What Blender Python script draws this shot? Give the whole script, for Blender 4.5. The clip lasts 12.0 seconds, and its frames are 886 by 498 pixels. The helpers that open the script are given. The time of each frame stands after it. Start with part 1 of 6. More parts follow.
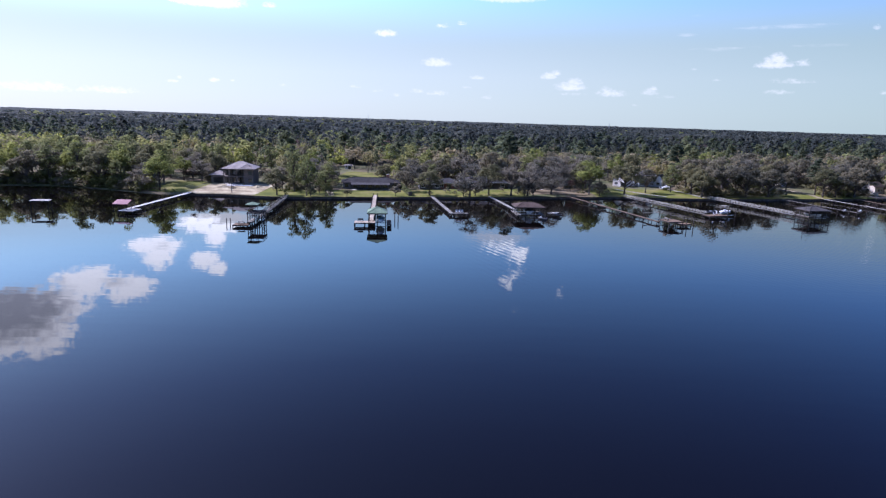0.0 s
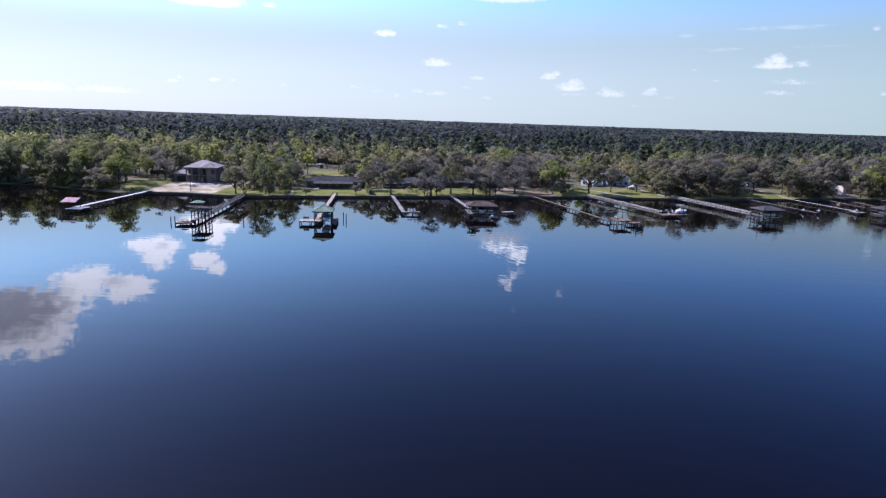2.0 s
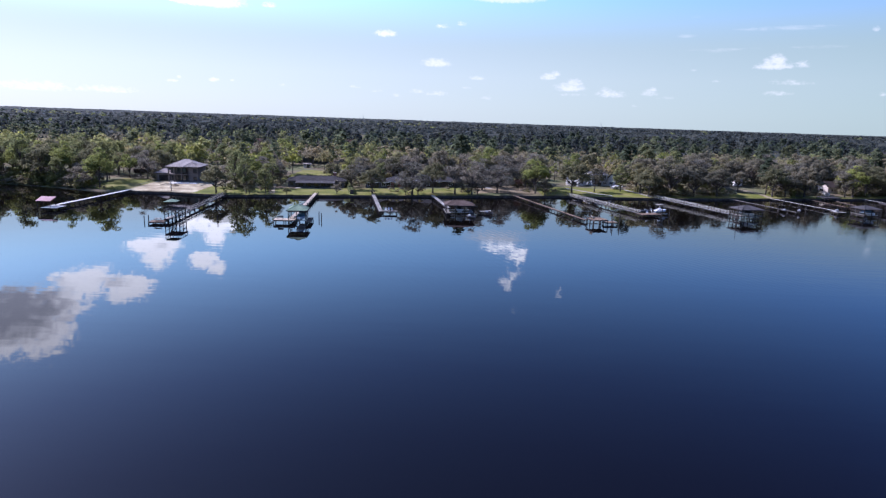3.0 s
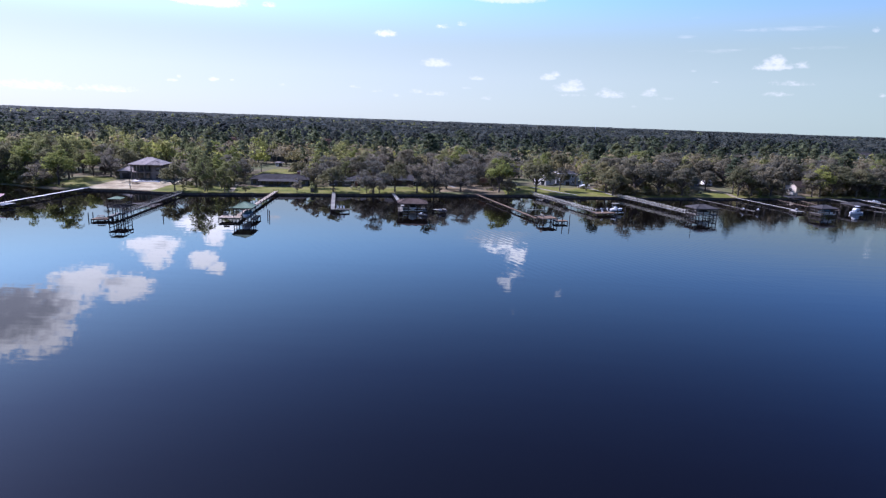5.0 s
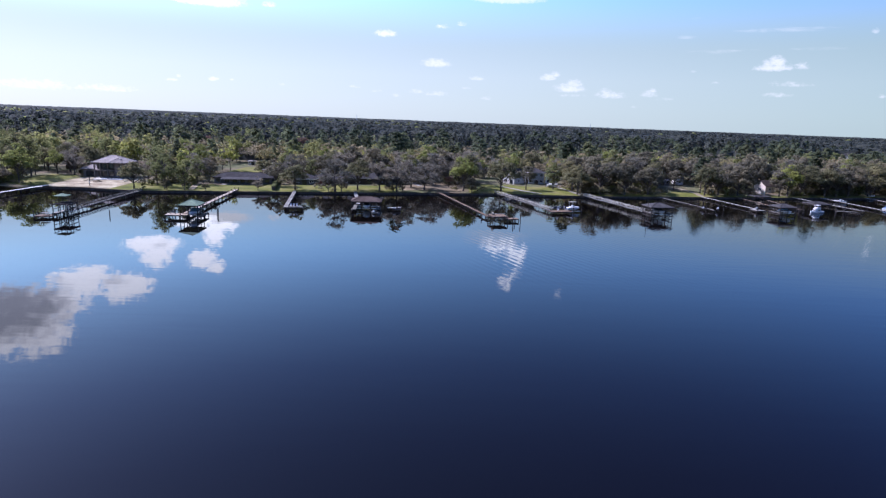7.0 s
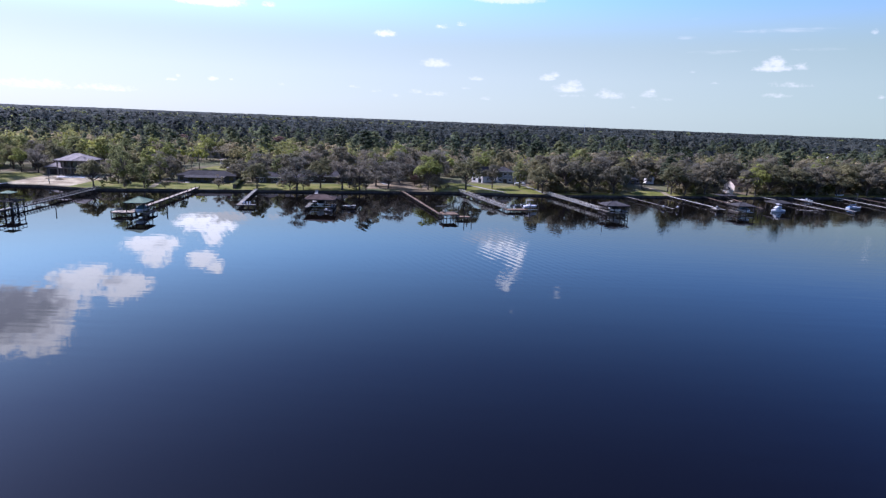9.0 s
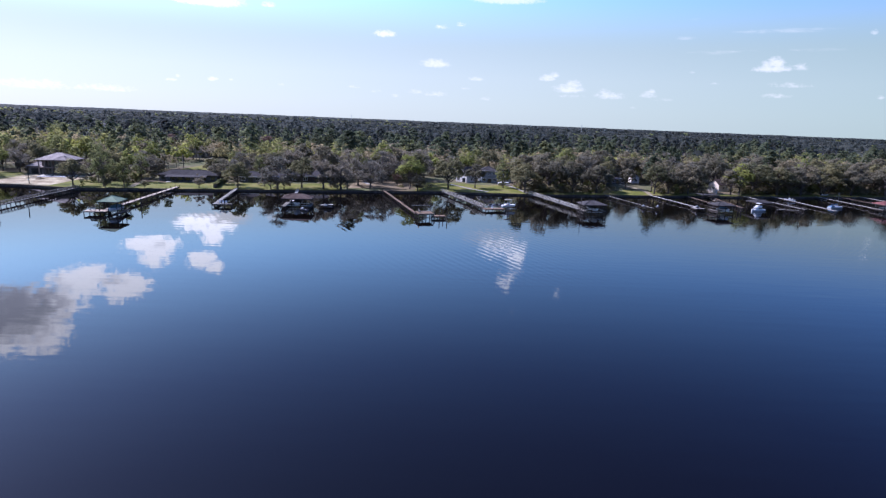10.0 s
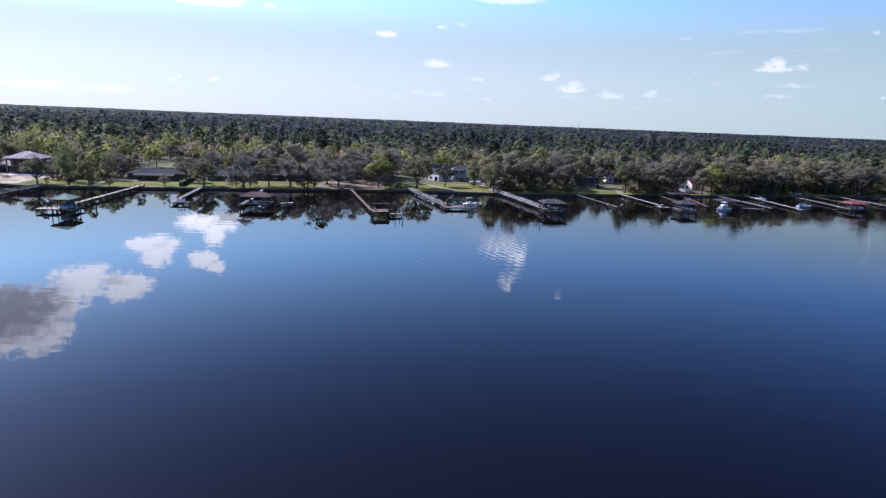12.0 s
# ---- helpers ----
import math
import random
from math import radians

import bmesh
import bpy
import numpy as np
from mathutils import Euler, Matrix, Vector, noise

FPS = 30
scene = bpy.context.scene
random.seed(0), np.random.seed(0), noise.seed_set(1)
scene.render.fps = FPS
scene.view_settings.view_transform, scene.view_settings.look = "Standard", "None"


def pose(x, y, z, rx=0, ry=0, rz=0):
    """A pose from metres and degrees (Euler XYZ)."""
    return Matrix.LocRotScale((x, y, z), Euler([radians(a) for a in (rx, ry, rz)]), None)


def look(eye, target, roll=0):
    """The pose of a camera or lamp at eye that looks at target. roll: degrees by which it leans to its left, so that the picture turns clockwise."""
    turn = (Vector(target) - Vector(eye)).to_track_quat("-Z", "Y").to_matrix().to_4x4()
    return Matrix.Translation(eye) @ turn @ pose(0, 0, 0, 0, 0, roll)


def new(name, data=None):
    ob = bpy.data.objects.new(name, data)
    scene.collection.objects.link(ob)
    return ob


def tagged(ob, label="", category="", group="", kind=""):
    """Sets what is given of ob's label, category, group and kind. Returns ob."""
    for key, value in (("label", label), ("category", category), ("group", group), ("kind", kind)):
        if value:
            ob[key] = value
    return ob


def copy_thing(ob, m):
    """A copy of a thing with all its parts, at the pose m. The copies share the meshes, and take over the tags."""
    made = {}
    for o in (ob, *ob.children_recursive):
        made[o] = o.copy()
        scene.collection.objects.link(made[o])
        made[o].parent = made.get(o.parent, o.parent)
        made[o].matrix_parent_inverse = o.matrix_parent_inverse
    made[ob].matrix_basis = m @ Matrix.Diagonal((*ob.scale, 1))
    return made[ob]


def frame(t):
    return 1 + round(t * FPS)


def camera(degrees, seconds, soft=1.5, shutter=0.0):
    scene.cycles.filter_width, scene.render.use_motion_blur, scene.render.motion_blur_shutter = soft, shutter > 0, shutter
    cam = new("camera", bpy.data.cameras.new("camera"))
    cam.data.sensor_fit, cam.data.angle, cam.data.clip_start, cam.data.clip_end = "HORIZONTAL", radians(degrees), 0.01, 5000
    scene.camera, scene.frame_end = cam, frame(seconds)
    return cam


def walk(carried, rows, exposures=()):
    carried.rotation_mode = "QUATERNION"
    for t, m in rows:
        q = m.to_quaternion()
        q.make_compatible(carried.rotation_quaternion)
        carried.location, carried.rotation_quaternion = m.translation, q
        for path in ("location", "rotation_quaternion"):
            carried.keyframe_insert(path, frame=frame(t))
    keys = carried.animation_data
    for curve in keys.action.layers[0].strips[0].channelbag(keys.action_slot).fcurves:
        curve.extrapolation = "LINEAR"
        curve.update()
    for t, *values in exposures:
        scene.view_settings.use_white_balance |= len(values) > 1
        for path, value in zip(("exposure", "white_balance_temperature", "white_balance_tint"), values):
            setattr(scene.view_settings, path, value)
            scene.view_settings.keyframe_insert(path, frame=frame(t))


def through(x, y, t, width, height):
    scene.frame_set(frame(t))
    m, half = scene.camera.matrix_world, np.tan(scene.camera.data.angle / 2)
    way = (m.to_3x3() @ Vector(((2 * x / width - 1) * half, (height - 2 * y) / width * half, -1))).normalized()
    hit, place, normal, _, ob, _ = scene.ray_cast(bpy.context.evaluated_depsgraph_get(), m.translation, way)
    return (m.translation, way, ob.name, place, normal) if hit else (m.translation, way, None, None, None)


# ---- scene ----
# ---------------------------------------------------------------- camera
cam = camera(73.5, 12.0, soft=1.3)
# seconds, x, y, z, pitch, roll, yaw
ROWS = [
    (0.0, 0.00, 0.00, 30.00, -12.215, 1.710, -0.010),
    (0.5, 4.10, 0.00, 30.00, -12.211, 1.737, -0.012),
    (1.0, 7.70, 0.00, 30.00, -12.207, 1.763, -0.020),
    (1.5, 11.43, 0.00, 30.00, -12.202, 1.790, -0.031),
    (2.0, 15.40, 0.00, 30.00, -12.197, 1.817, -0.045),
    (2.5, 18.88, 0.00, 29.97, -12.190, 1.843, -0.068),
    (3.0, 22.65, 0.00, 29.94, -12.182, 1.870, -0.080),
    (5.0, 38.00, 0.00, 29.82, -12.167, 1.997, -0.125),
    (5.5, 41.66, 0.00, 29.79, -12.166, 2.028, -0.128),
    (6.0, 45.47, 0.00, 29.76, -12.164, 2.060, -0.135),
    (6.5, 49.45, 0.00, 29.73, -12.162, 2.081, -0.150),
    (7.0, 53.07, 0.00, 29.70, -12.159, 2.102, -0.168),
    (9.0, 68.00, 0.00, 29.58, -12.147, 2.185, -0.230),
    (9.5, 71.78, 0.00, 29.55, -12.134, 2.190, -0.240),
    (10.0, 75.55, 0.00, 29.52, -12.121, 2.195, -0.256),
    (10.5, 79.15, 0.00, 29.49, -12.110, 2.200, -0.268),
    (11.0, 82.40, 0.00, 29.46, -12.104, 2.205, -0.170),
    (11.5, 85.90, 0.00, 29.43, -12.103, 2.210, -0.150),
    (12.0, 89.55, 0.00, 29.40, -12.103, 2.215, -0.135),
]
walk(cam, [(t, pose(x, y, z, 90 + pitch, 0, yaw) @ pose(0, 0, 0, 0, 0, roll)) for t, x, y, z, pitch, roll, yaw in ROWS],
     [(0.0, 1.1, 4930, 35), (12.0, 1.1, 4930, 35)])

# ---------------------------------------------------------------- light
SUN_AZ, SUN_EL = -66.0, 43.0          # degrees: azimuth from +y towards +x, elevation


# clouds of the sky: azimuth, elevation, half width, half height (degrees), density
CLOUDS_WEST = [
    (-21.1, 9.17, 3.36, 0.84, 1.30), (-16.0, 9.26, 0.68, 0.32, 0.80), (-34.2, 1.56, 3.26, 0.6, 0.62),
    (-32.9, 1.73, 1.38, 0.50, 0.60), (-29.2, 1.59, 2.96, 0.5, 0.55), (-24.2, 2.60, 0.65, 0.21, 0.65),
    (-23.6, 2.92, 0.30, 0.21, 0.55), (-20.8, 2.84, 0.51, 0.32, 0.65), (-19.3, 2.88, 0.31, 0.21, 0.45),
    (-15.1, 2.70, 0.47, 0.32, 0.35), (-5.8, 7.51, 1.14, 0.44, 0.85), (-0.6, 8.35, 0.82, 0.33, 0.50),
    (1.1, 8.60, 0.71, 0.33, 0.40),
]
CLOUDS_NORTH = [
    (-1.1, 5.11, 1.48, 0.55, 1.10), (2.8, 3.93, 0.82, 0.27, 0.75), (1.8, 3.09, 0.66, 0.22, 0.45),
    (-8.6, 2.80, 0.59, 0.22, 0.55), (-6.5, 2.49, 0.81, 0.33, 0.40), (-4.7, 2.15, 0.65, 0.27, 0.50),
    (-2.9, 2.57, 0.82, 0.33, 0.60), (-1.0, 2.43, 1.26, 0.33, 0.65), (3.7, 2.19, 0.82, 0.33, 0.40),
    (9.3, 4.16, 0.81, 0.43, 0.95), (9.9, 4.47, 0.48, 0.38, 0.90), (11.3, 3.26, 1.50, 0.60, 0.95),
    (11.6, 3.67, 0.86, 0.49, 0.90), (11.5, 2.67, 1.82, 0.27, 0.40), (5.2, 10.76, 3.37, 0.65, 1.30),
]
CLOUDS_EAST = [
    (14.9, 2.75, 1.48, 0.48, 0.75), (14.5, 3.04, 0.69, 0.43, 0.70), (18.2, 2.92, 0.78, 0.48, 0.70),
    (18.5, 3.27, 0.36, 0.27, 0.70), (19.5, 2.56, 1.13, 0.27, 0.35), (17.1, 1.82, 0.47, 0.16, 0.50),
    (27.7, 5.16, 1.50, 0.51, 1.10), (27.9, 5.56, 0.72, 0.67, 1.20), (27.2, 5.39, 0.49, 0.52, 1.00),
    (29.7, 5.23, 0.62, 0.41, 0.80), (29.3, 3.84, 2.00, 0.26, 0.50), (29.1, 3.88, 0.67, 0.41, 0.55),
    (28.3, 3.03, 1.30, 0.31, 0.60), (28.0, 4.01, 0.72, 0.21, 0.40), (23.5, 3.99, 0.45, 0.16, 0.55),
    (21.6, 4.91, 0.41, 0.21, 0.35), (35.3, 3.00, 0.36, 0.25, 0.55), (34.2, 7.74, 0.36, 0.35, 0.50),
]
CLOUDS_THIN = [
    (21.3, 9.16, 1.22, 0.21, 0.30), (28.2, 8.12, 5.54, 0.31, 0.34), (23.8, 6.54, 4.75, 0.37, 0.20),
    (20.9, 7.70, 1.79, 0.37, 0.20), (30.7, 6.61, 3.52, 0.30, 0.16),
]
# the nearer, higher ones, and the shaded undersides of the two largest
CLOUDS_HIGH = [
    (-37.2, 15.9, 4.7, 3.7, 1.3), (-34.0, 15.3, 2.6, 2.2, 1.0), (-35.4, 17.6, 2.6, 2.3, 1.05), (-31.9, 13.8, 2.8, 1.9, 1.05), (-28.7, 14.6, 2.4, 1.6, 1.0),
    (-29.2, 15.3, 1.5, 1.0, 0.95), (-26.4, 11.3, 2.5, 1.2, 1.1), (-26.2, 12.1, 1.5, 1.6, 1.0), (-22.4, 12.8, 1.5, 1.2, 1.1),
    (-21.4, 13.6, 1.0, 0.9, 0.95), (-22.7, 9.5, 2.0, 1.1, 0.95), (-20.6, 10.0, 1.5, 0.8, 0.85), (-21.4, 10.7, 1.1, 1.3, 1.0),
    (5.6, 11.6, 2.5, 0.9, 0.66), (7.4, 12.3, 1.3, 1.2, 0.66), (7.2, 14.2, 1.1, 1.0, 0.45), (6.4, 15.1, 1.0, 1.1, 0.5),
    (11.6, 15.8, 0.75, 0.9, 0.3), (7.4, 17.6, 0.7, 0.6, 0.14), (36.0, 8.9, 0.6, 1.3, 0.26),
]
CLOUD_SHADE = [(-37.5, 15.7, 5.0, 3.0, 1.3), (-29.7, 14.3, 1.9, 0.8, 0.45), (-26.0, 11.6, 1.2, 0.6, 0.4)]


def nodes_of(tree):
    """Short hands for a node tree: N makes a node, L links two sockets."""
    def N(kind, **values):
        n = tree.nodes.new(kind)
        for k, v in values.items():
            if k == "op":
                n.operation = v
            elif k == "blend":
                n.blend_type = v
            elif k == "dtype":
                n.data_type = v
            elif k == "clamp":
                n.use_clamp = v
        return n

    def L(a, b):
        tree.links.new(a, b)
    return N, L


def blend(N, L, fac, a, b, mode="MIX"):
    m = N("ShaderNodeMix", dtype="RGBA", blend=mode)
    for i, v in ((0, fac), (6, a), (7, b)):
        if isinstance(v, (int, float)):
            m.inputs[i].default_value = v
        elif isinstance(v, tuple):
            m.inputs[i].default_value = (*v, 1)
        else:
            L(v, m.inputs[i])
    return m.outputs[2]


def make_world():
    w = bpy.data.worlds.new("sky")
    scene.world = w
    w.use_nodes = True
    tree = w.node_tree
    tree.nodes.clear()
    N, L = nodes_of(tree)
    sky = N("ShaderNodeTexSky")
    sky.sky_type = "NISHITA"
    sky.sun_disc = False
    sky.sun_elevation, sky.sun_rotation = radians(SUN_EL), radians(SUN_AZ)
    sky.altitude, sky.air_density, sky.dust_density, sky.ozone_density = 0, 0.85, 1.0, 2.0
    co = N("ShaderNodeTexCoord")
    sep = N("ShaderNodeSeparateXYZ")
    L(co.outputs["Generated"], sep.inputs[0])
    az = N("ShaderNodeMath", op="ARCTAN2")
    L(sep.outputs[0], az.inputs[0]), L(sep.outputs[1], az.inputs[1])
    el = N("ShaderNodeMath", op="ARCSINE")
    L(sep.outputs[2], el.inputs[0])
    ang = N("ShaderNodeCombineXYZ")
    deg = 180 / math.pi
    for i, n in enumerate((az, el)):
        m = N("ShaderNodeMath", op="MULTIPLY")
        m.inputs[1].default_value = deg
        L(n.outputs[0], m.inputs[0]), L(m.outputs[0], ang.inputs[i])
    # billows: fine noise in degrees of sky, finer for the far clouds
    def billow(scale, detail, tall, amount):
        mp = N("ShaderNodeVectorMath", op="MULTIPLY")
        mp.inputs[1].default_value = (1.0, tall, 1)
        L(ang.outputs[0], mp.inputs[0])
        tx = N("ShaderNodeTexNoise")
        tx.inputs["Scale"].default_value, tx.inputs["Detail"].default_value = scale, detail
        tx.inputs["Roughness"].default_value, tx.inputs["Distortion"].default_value = 0.62, 0.5
        L(mp.outputs[0], tx.inputs["Vector"])
        nz = N("ShaderNodeMath", op="MULTIPLY_ADD")
        nz.inputs[1].default_value, nz.inputs[2].default_value = amount, -0.5 * amount
        L(tx.outputs["Fac"], nz.inputs[0])
        return nz

    def heaped(clouds, flat):
        """The densest of all clouds at a place of the sky; each is flat below and round above."""
        field = None
        for a, e, wd, ht, dens in clouds:
            sides = []
            for up in (1.0, -flat):
                q = N("ShaderNodeVectorMath", op="MULTIPLY_ADD")
                q.inputs[1].default_value = (1 / (1.1 * wd), up / (1.1 * ht), 0)
                q.inputs[2].default_value = (-a / (1.1 * wd), -up * e / (1.1 * ht), 0)
                L(ang.outputs[0], q.inputs[0])
                sides.append(q)
            q = N("ShaderNodeVectorMath", op="MAXIMUM")
            L(sides[0].outputs[0], q.inputs[0]), L(sides[1].outputs[0], q.inputs[1])
            d = N("ShaderNodeVectorMath", op="DOT_PRODUCT")
            L(q.outputs[0], d.inputs[0]), L(q.outputs[0], d.inputs[1])
            s = N("ShaderNodeMath", op="MULTIPLY_ADD")
            s.inputs[1].default_value, s.inputs[2].default_value = -max(dens, 0.8), dens
            L(d.outputs["Value"], s.inputs[0])
            if field is None:
                field = s
            else:
                m = N("ShaderNodeMath", op="MAXIMUM")
                L(field.outputs[0], m.inputs[0]), L(s.outputs[0], m.inputs[1])
                field = m
        return field

    def shown(field, ruffle, lo, hi, most):
        tot = N("ShaderNodeMath", op="ADD")
        L(field.outputs[0], tot.inputs[0]), L(ruffle.outputs[0], tot.inputs[1])
        cover = N("ShaderNodeMapRange")
        cover.interpolation_type = "SMOOTHSTEP"
        for i, v in enumerate((lo, hi, 0.0, most)):
            cover.inputs[1 + i].default_value = v
        L(tot.outputs[0], cover.inputs[0])
        return cover.outputs[0]

    # haze low over the land, paler towards the sun
    toward = N("ShaderNodeVectorMath", op="DOT_PRODUCT")
    toward.inputs[1].default_value = (math.sin(radians(SUN_AZ)), math.cos(radians(SUN_AZ)), 0)
    L(co.outputs["Generated"], toward.inputs[0])
    glare = N("ShaderNodeMapRange")
    for i, v in enumerate((-0.3, 0.9, 0.0, 1.0)):
        glare.inputs[1 + i].default_value = v
    L(toward.outputs["Value"], glare.inputs[0])
    haze = N("ShaderNodeMix", dtype="RGBA")
    haze.inputs[6].default_value, haze.inputs[7].default_value = (*HAZE_FAR, 1), (*HAZE_SUN, 1)
    L(glare.outputs[0], haze.inputs[0])
    fade = N("ShaderNodeMapRange")
    fade.interpolation_type = "SMOOTHERSTEP"
    for i, v in enumerate((0.10, 0.25, 0.92, 0.0)):
        fade.inputs[1 + i].default_value = v
    L(sep.outputs[2], fade.inputs[0])
    gain = N("ShaderNodeMix", dtype="RGBA", blend="MULTIPLY")
    gain.inputs[0].default_value, gain.inputs[7].default_value = 1.0, (*SKY_GAIN, 1)
    away = N("ShaderNodeMapRange")
    for i, v in enumerate((-0.3, 0.85, 0.0, 1.0)):
        away.inputs[1 + i].default_value = v
    L(toward.outputs["Value"], away.inputs[0])
    side = blend(N, L, 1.0, sky.outputs[0], blend(N, L, away.outputs[0], (0.495, 0.56, 0.735), (1.17, 1.15, 1.08)), "MULTIPLY")
    L(side, gain.inputs[6])
    air = N("ShaderNodeMix", dtype="RGBA")
    L(fade.outputs[0], air.inputs[0]), L(gain.outputs[2], air.inputs[6]), L(haze.outputs[2], air.inputs[7])
    # the blue deepens with height; the unseen zenith is brightened to fill tree shadows
    depth = N("ShaderNodeValToRGB")
    for k, (p, c) in enumerate(SKY_HEIGHT_GAIN):
        e = depth.color_ramp.elements[k] if k < 2 else depth.color_ramp.elements.new(p)
        e.position, e.color = p, (*c, 1)
    L(sep.outputs[2], depth.inputs[0])
    deep = N("ShaderNodeMix", dtype="RGBA", blend="MULTIPLY")
    deep.inputs[0].default_value = 1.0
    L(air.outputs[2], deep.inputs[6]), L(depth.outputs[0], deep.inputs[7])
    seen = deep.outputs[2]
    # the low far clouds are soft, the thin ones streaky, the high near ones crisp with grey undersides
    fine, streak, coarse, broad = billow(2.4, 6, 1.5, 1.9), billow(0.5, 5, 5.0, 1.2), billow(1.25, 7, 1.7, 2.6), billow(0.8, 6, 1.7, 1.8)
    shade = blend(N, L, shown(heaped(CLOUD_SHADE, 1.0), broad, 0.0, 1.25, 0.95), CLOUD_LIT, CLOUD_BASE)
    for clouds, ruffle, flat, lo, hi, most, tone in (
            (CLOUDS_WEST, fine, 1.9, 0.0, 1.0, 0.85, CLOUD_FAR), (CLOUDS_NORTH + CLOUDS_EAST, fine, 1.9, 0.0, 1.3, 0.62, CLOUD_FAR), (CLOUDS_THIN, streak, 1.0, 0.0, 1.2, 0.7, CLOUD_FAR),
            (CLOUDS_HIGH, coarse, 1.7, 0.12, 0.75, 0.95, shade)):
        seen = blend(N, L, shown(heaped(clouds, flat), ruffle, lo, hi, most), seen, tone)
    bg = N("ShaderNodeBackground")
    bg.inputs[1].default_value = SKY_STRENGTH
    L(seen, bg.inputs[0])
    out = N("ShaderNodeOutputWorld")
    L(bg.outputs[0], out.inputs[0])


SKY_STRENGTH = 0.09
SKY_GAIN = (1.68, 1.8, 1.6)
# the stops at 0.8 and 1.0, out of view, add ambient light
SKY_HEIGHT_GAIN = [(0.0, (1.0, 1.02, 0.88)), (1.0, (1.1, 1.06, 1.05)), (0.07, (0.98, 1.0, 0.87)), (0.13, (0.855, 0.92, 0.82)), (0.19, (0.80, 0.88, 0.78)),
             (0.29, (0.69, 0.745, 0.695)), (0.4, (0.49, 0.505, 0.55)), (0.5, (0.415, 0.41, 0.475)), (0.62, (0.405, 0.39, 0.45)), (0.8, (0.92, 0.9, 0.9))]
HAZE_FAR, HAZE_SUN = (2.77, 3.16, 2.45), (4.4, 4.27, 3.66)
CLOUD_FAR, CLOUD_LIT, CLOUD_BASE = (6.4, 6.0, 4.4), (14.2, 13.6, 10.2), (3.9, 3.8, 3.2)
make_world()
sun = new("sun", bpy.data.lights.new("sun", "SUN"))
sun.data.energy, sun.data.angle, sun.data.color = 4.2, radians(0.6), (1.0, 0.88, 0.72)
sa, se = radians(SUN_AZ), radians(SUN_EL)
SUN_DIR = Vector((math.sin(sa) * math.cos(se), math.cos(sa) * math.cos(se), math.sin(se)))
sun.matrix_world = look(SUN_DIR * 300, (0, 0, 0))

# ---------------------------------------------------------------- materials


def material(name, build):
    m = bpy.data.materials.new(name)
    m.use_nodes = True
    m.node_tree.nodes.clear()
    N, L = nodes_of(m.node_tree)
    out = N("ShaderNodeOutputMaterial")
    L(build(N, L), out.inputs[0])
    return m


def noise_tex(N, L, scale, detail=4, rough=0.6, stretch=None, space="Object"):
    co = N("ShaderNodeTexCoord")
    src = co.outputs[space]
    if stretch:
        mp = N("ShaderNodeMapping")
        mp.inputs["Scale"].default_value = stretch
        L(src, mp.inputs[0])
        src = mp.outputs[0]
    t = N("ShaderNodeTexNoise")
    t.inputs["Scale"].default_value, t.inputs["Detail"].default_value, t.inputs["Roughness"].default_value = scale, detail, rough
    L(src, t.inputs["Vector"])
    return t.outputs["Fac"]


def ramp(N, L, fac, stops):
    r = N("ShaderNodeValToRGB")
    while len(r.color_ramp.elements) < len(stops):
        r.color_ramp.elements.new(0.5)
    for e, (p, c) in zip(r.color_ramp.elements, stops):
        e.position, e.color = p, (*c, 1)
    L(fac, r.inputs[0])
    return r.outputs[0]


def surface(N, L, colour, rough=0.8, metal=0.0, bump=None, depth=0.02, spec=0.4):
    p = N("ShaderNodeBsdfPrincipled")
    if isinstance(colour, tuple):
        p.inputs["Base Color"].default_value = (*colour, 1)
    else:
        L(colour, p.inputs["Base Color"])
    p.inputs["Roughness"].default_value, p.inputs["Metallic"].default_value = rough, metal
    p.inputs["Specular IOR Level"].default_value = spec
    if bump is not None:
        b = N("ShaderNodeBump")
        b.inputs["Distance"].default_value = depth
        L(bump, b.inputs["Height"]), L(b.outputs[0], p.inputs["Normal"])
    return p.outputs[0]


def mottled(name, dark, mid, light, scale=1.0, fine=12.0, rough=0.8, metal=0.0, depth=0.01, random_tone=0.25, stretch=None, spec=0.2):
    """A weathered surface: large stains, fine grain and a tone of its own for every object."""
    def build(N, L):
        big = noise_tex(N, L, scale, 5, 0.6, stretch)
        small = noise_tex(N, L, fine, 3, 0.6, stretch)
        c = ramp(N, L, big, [(0.3, dark), (0.5, mid), (0.7, light)])
        g = ramp(N, L, small, [(0.25, (0.62,) * 3), (0.7, (1.1,) * 3)])
        c = blend(N, L, 1.0, c, g, "MULTIPLY")
        info = N("ShaderNodeObjectInfo")
        t = ramp(N, L, info.outputs["Random"], [(0, (1 - random_tone,) * 3), (1, (1 + random_tone,) * 3)])
        c = blend(N, L, 1.0, c, t, "MULTIPLY")
        return surface(N, L, c, rough, metal, small, depth, spec)
    return material(name, build)


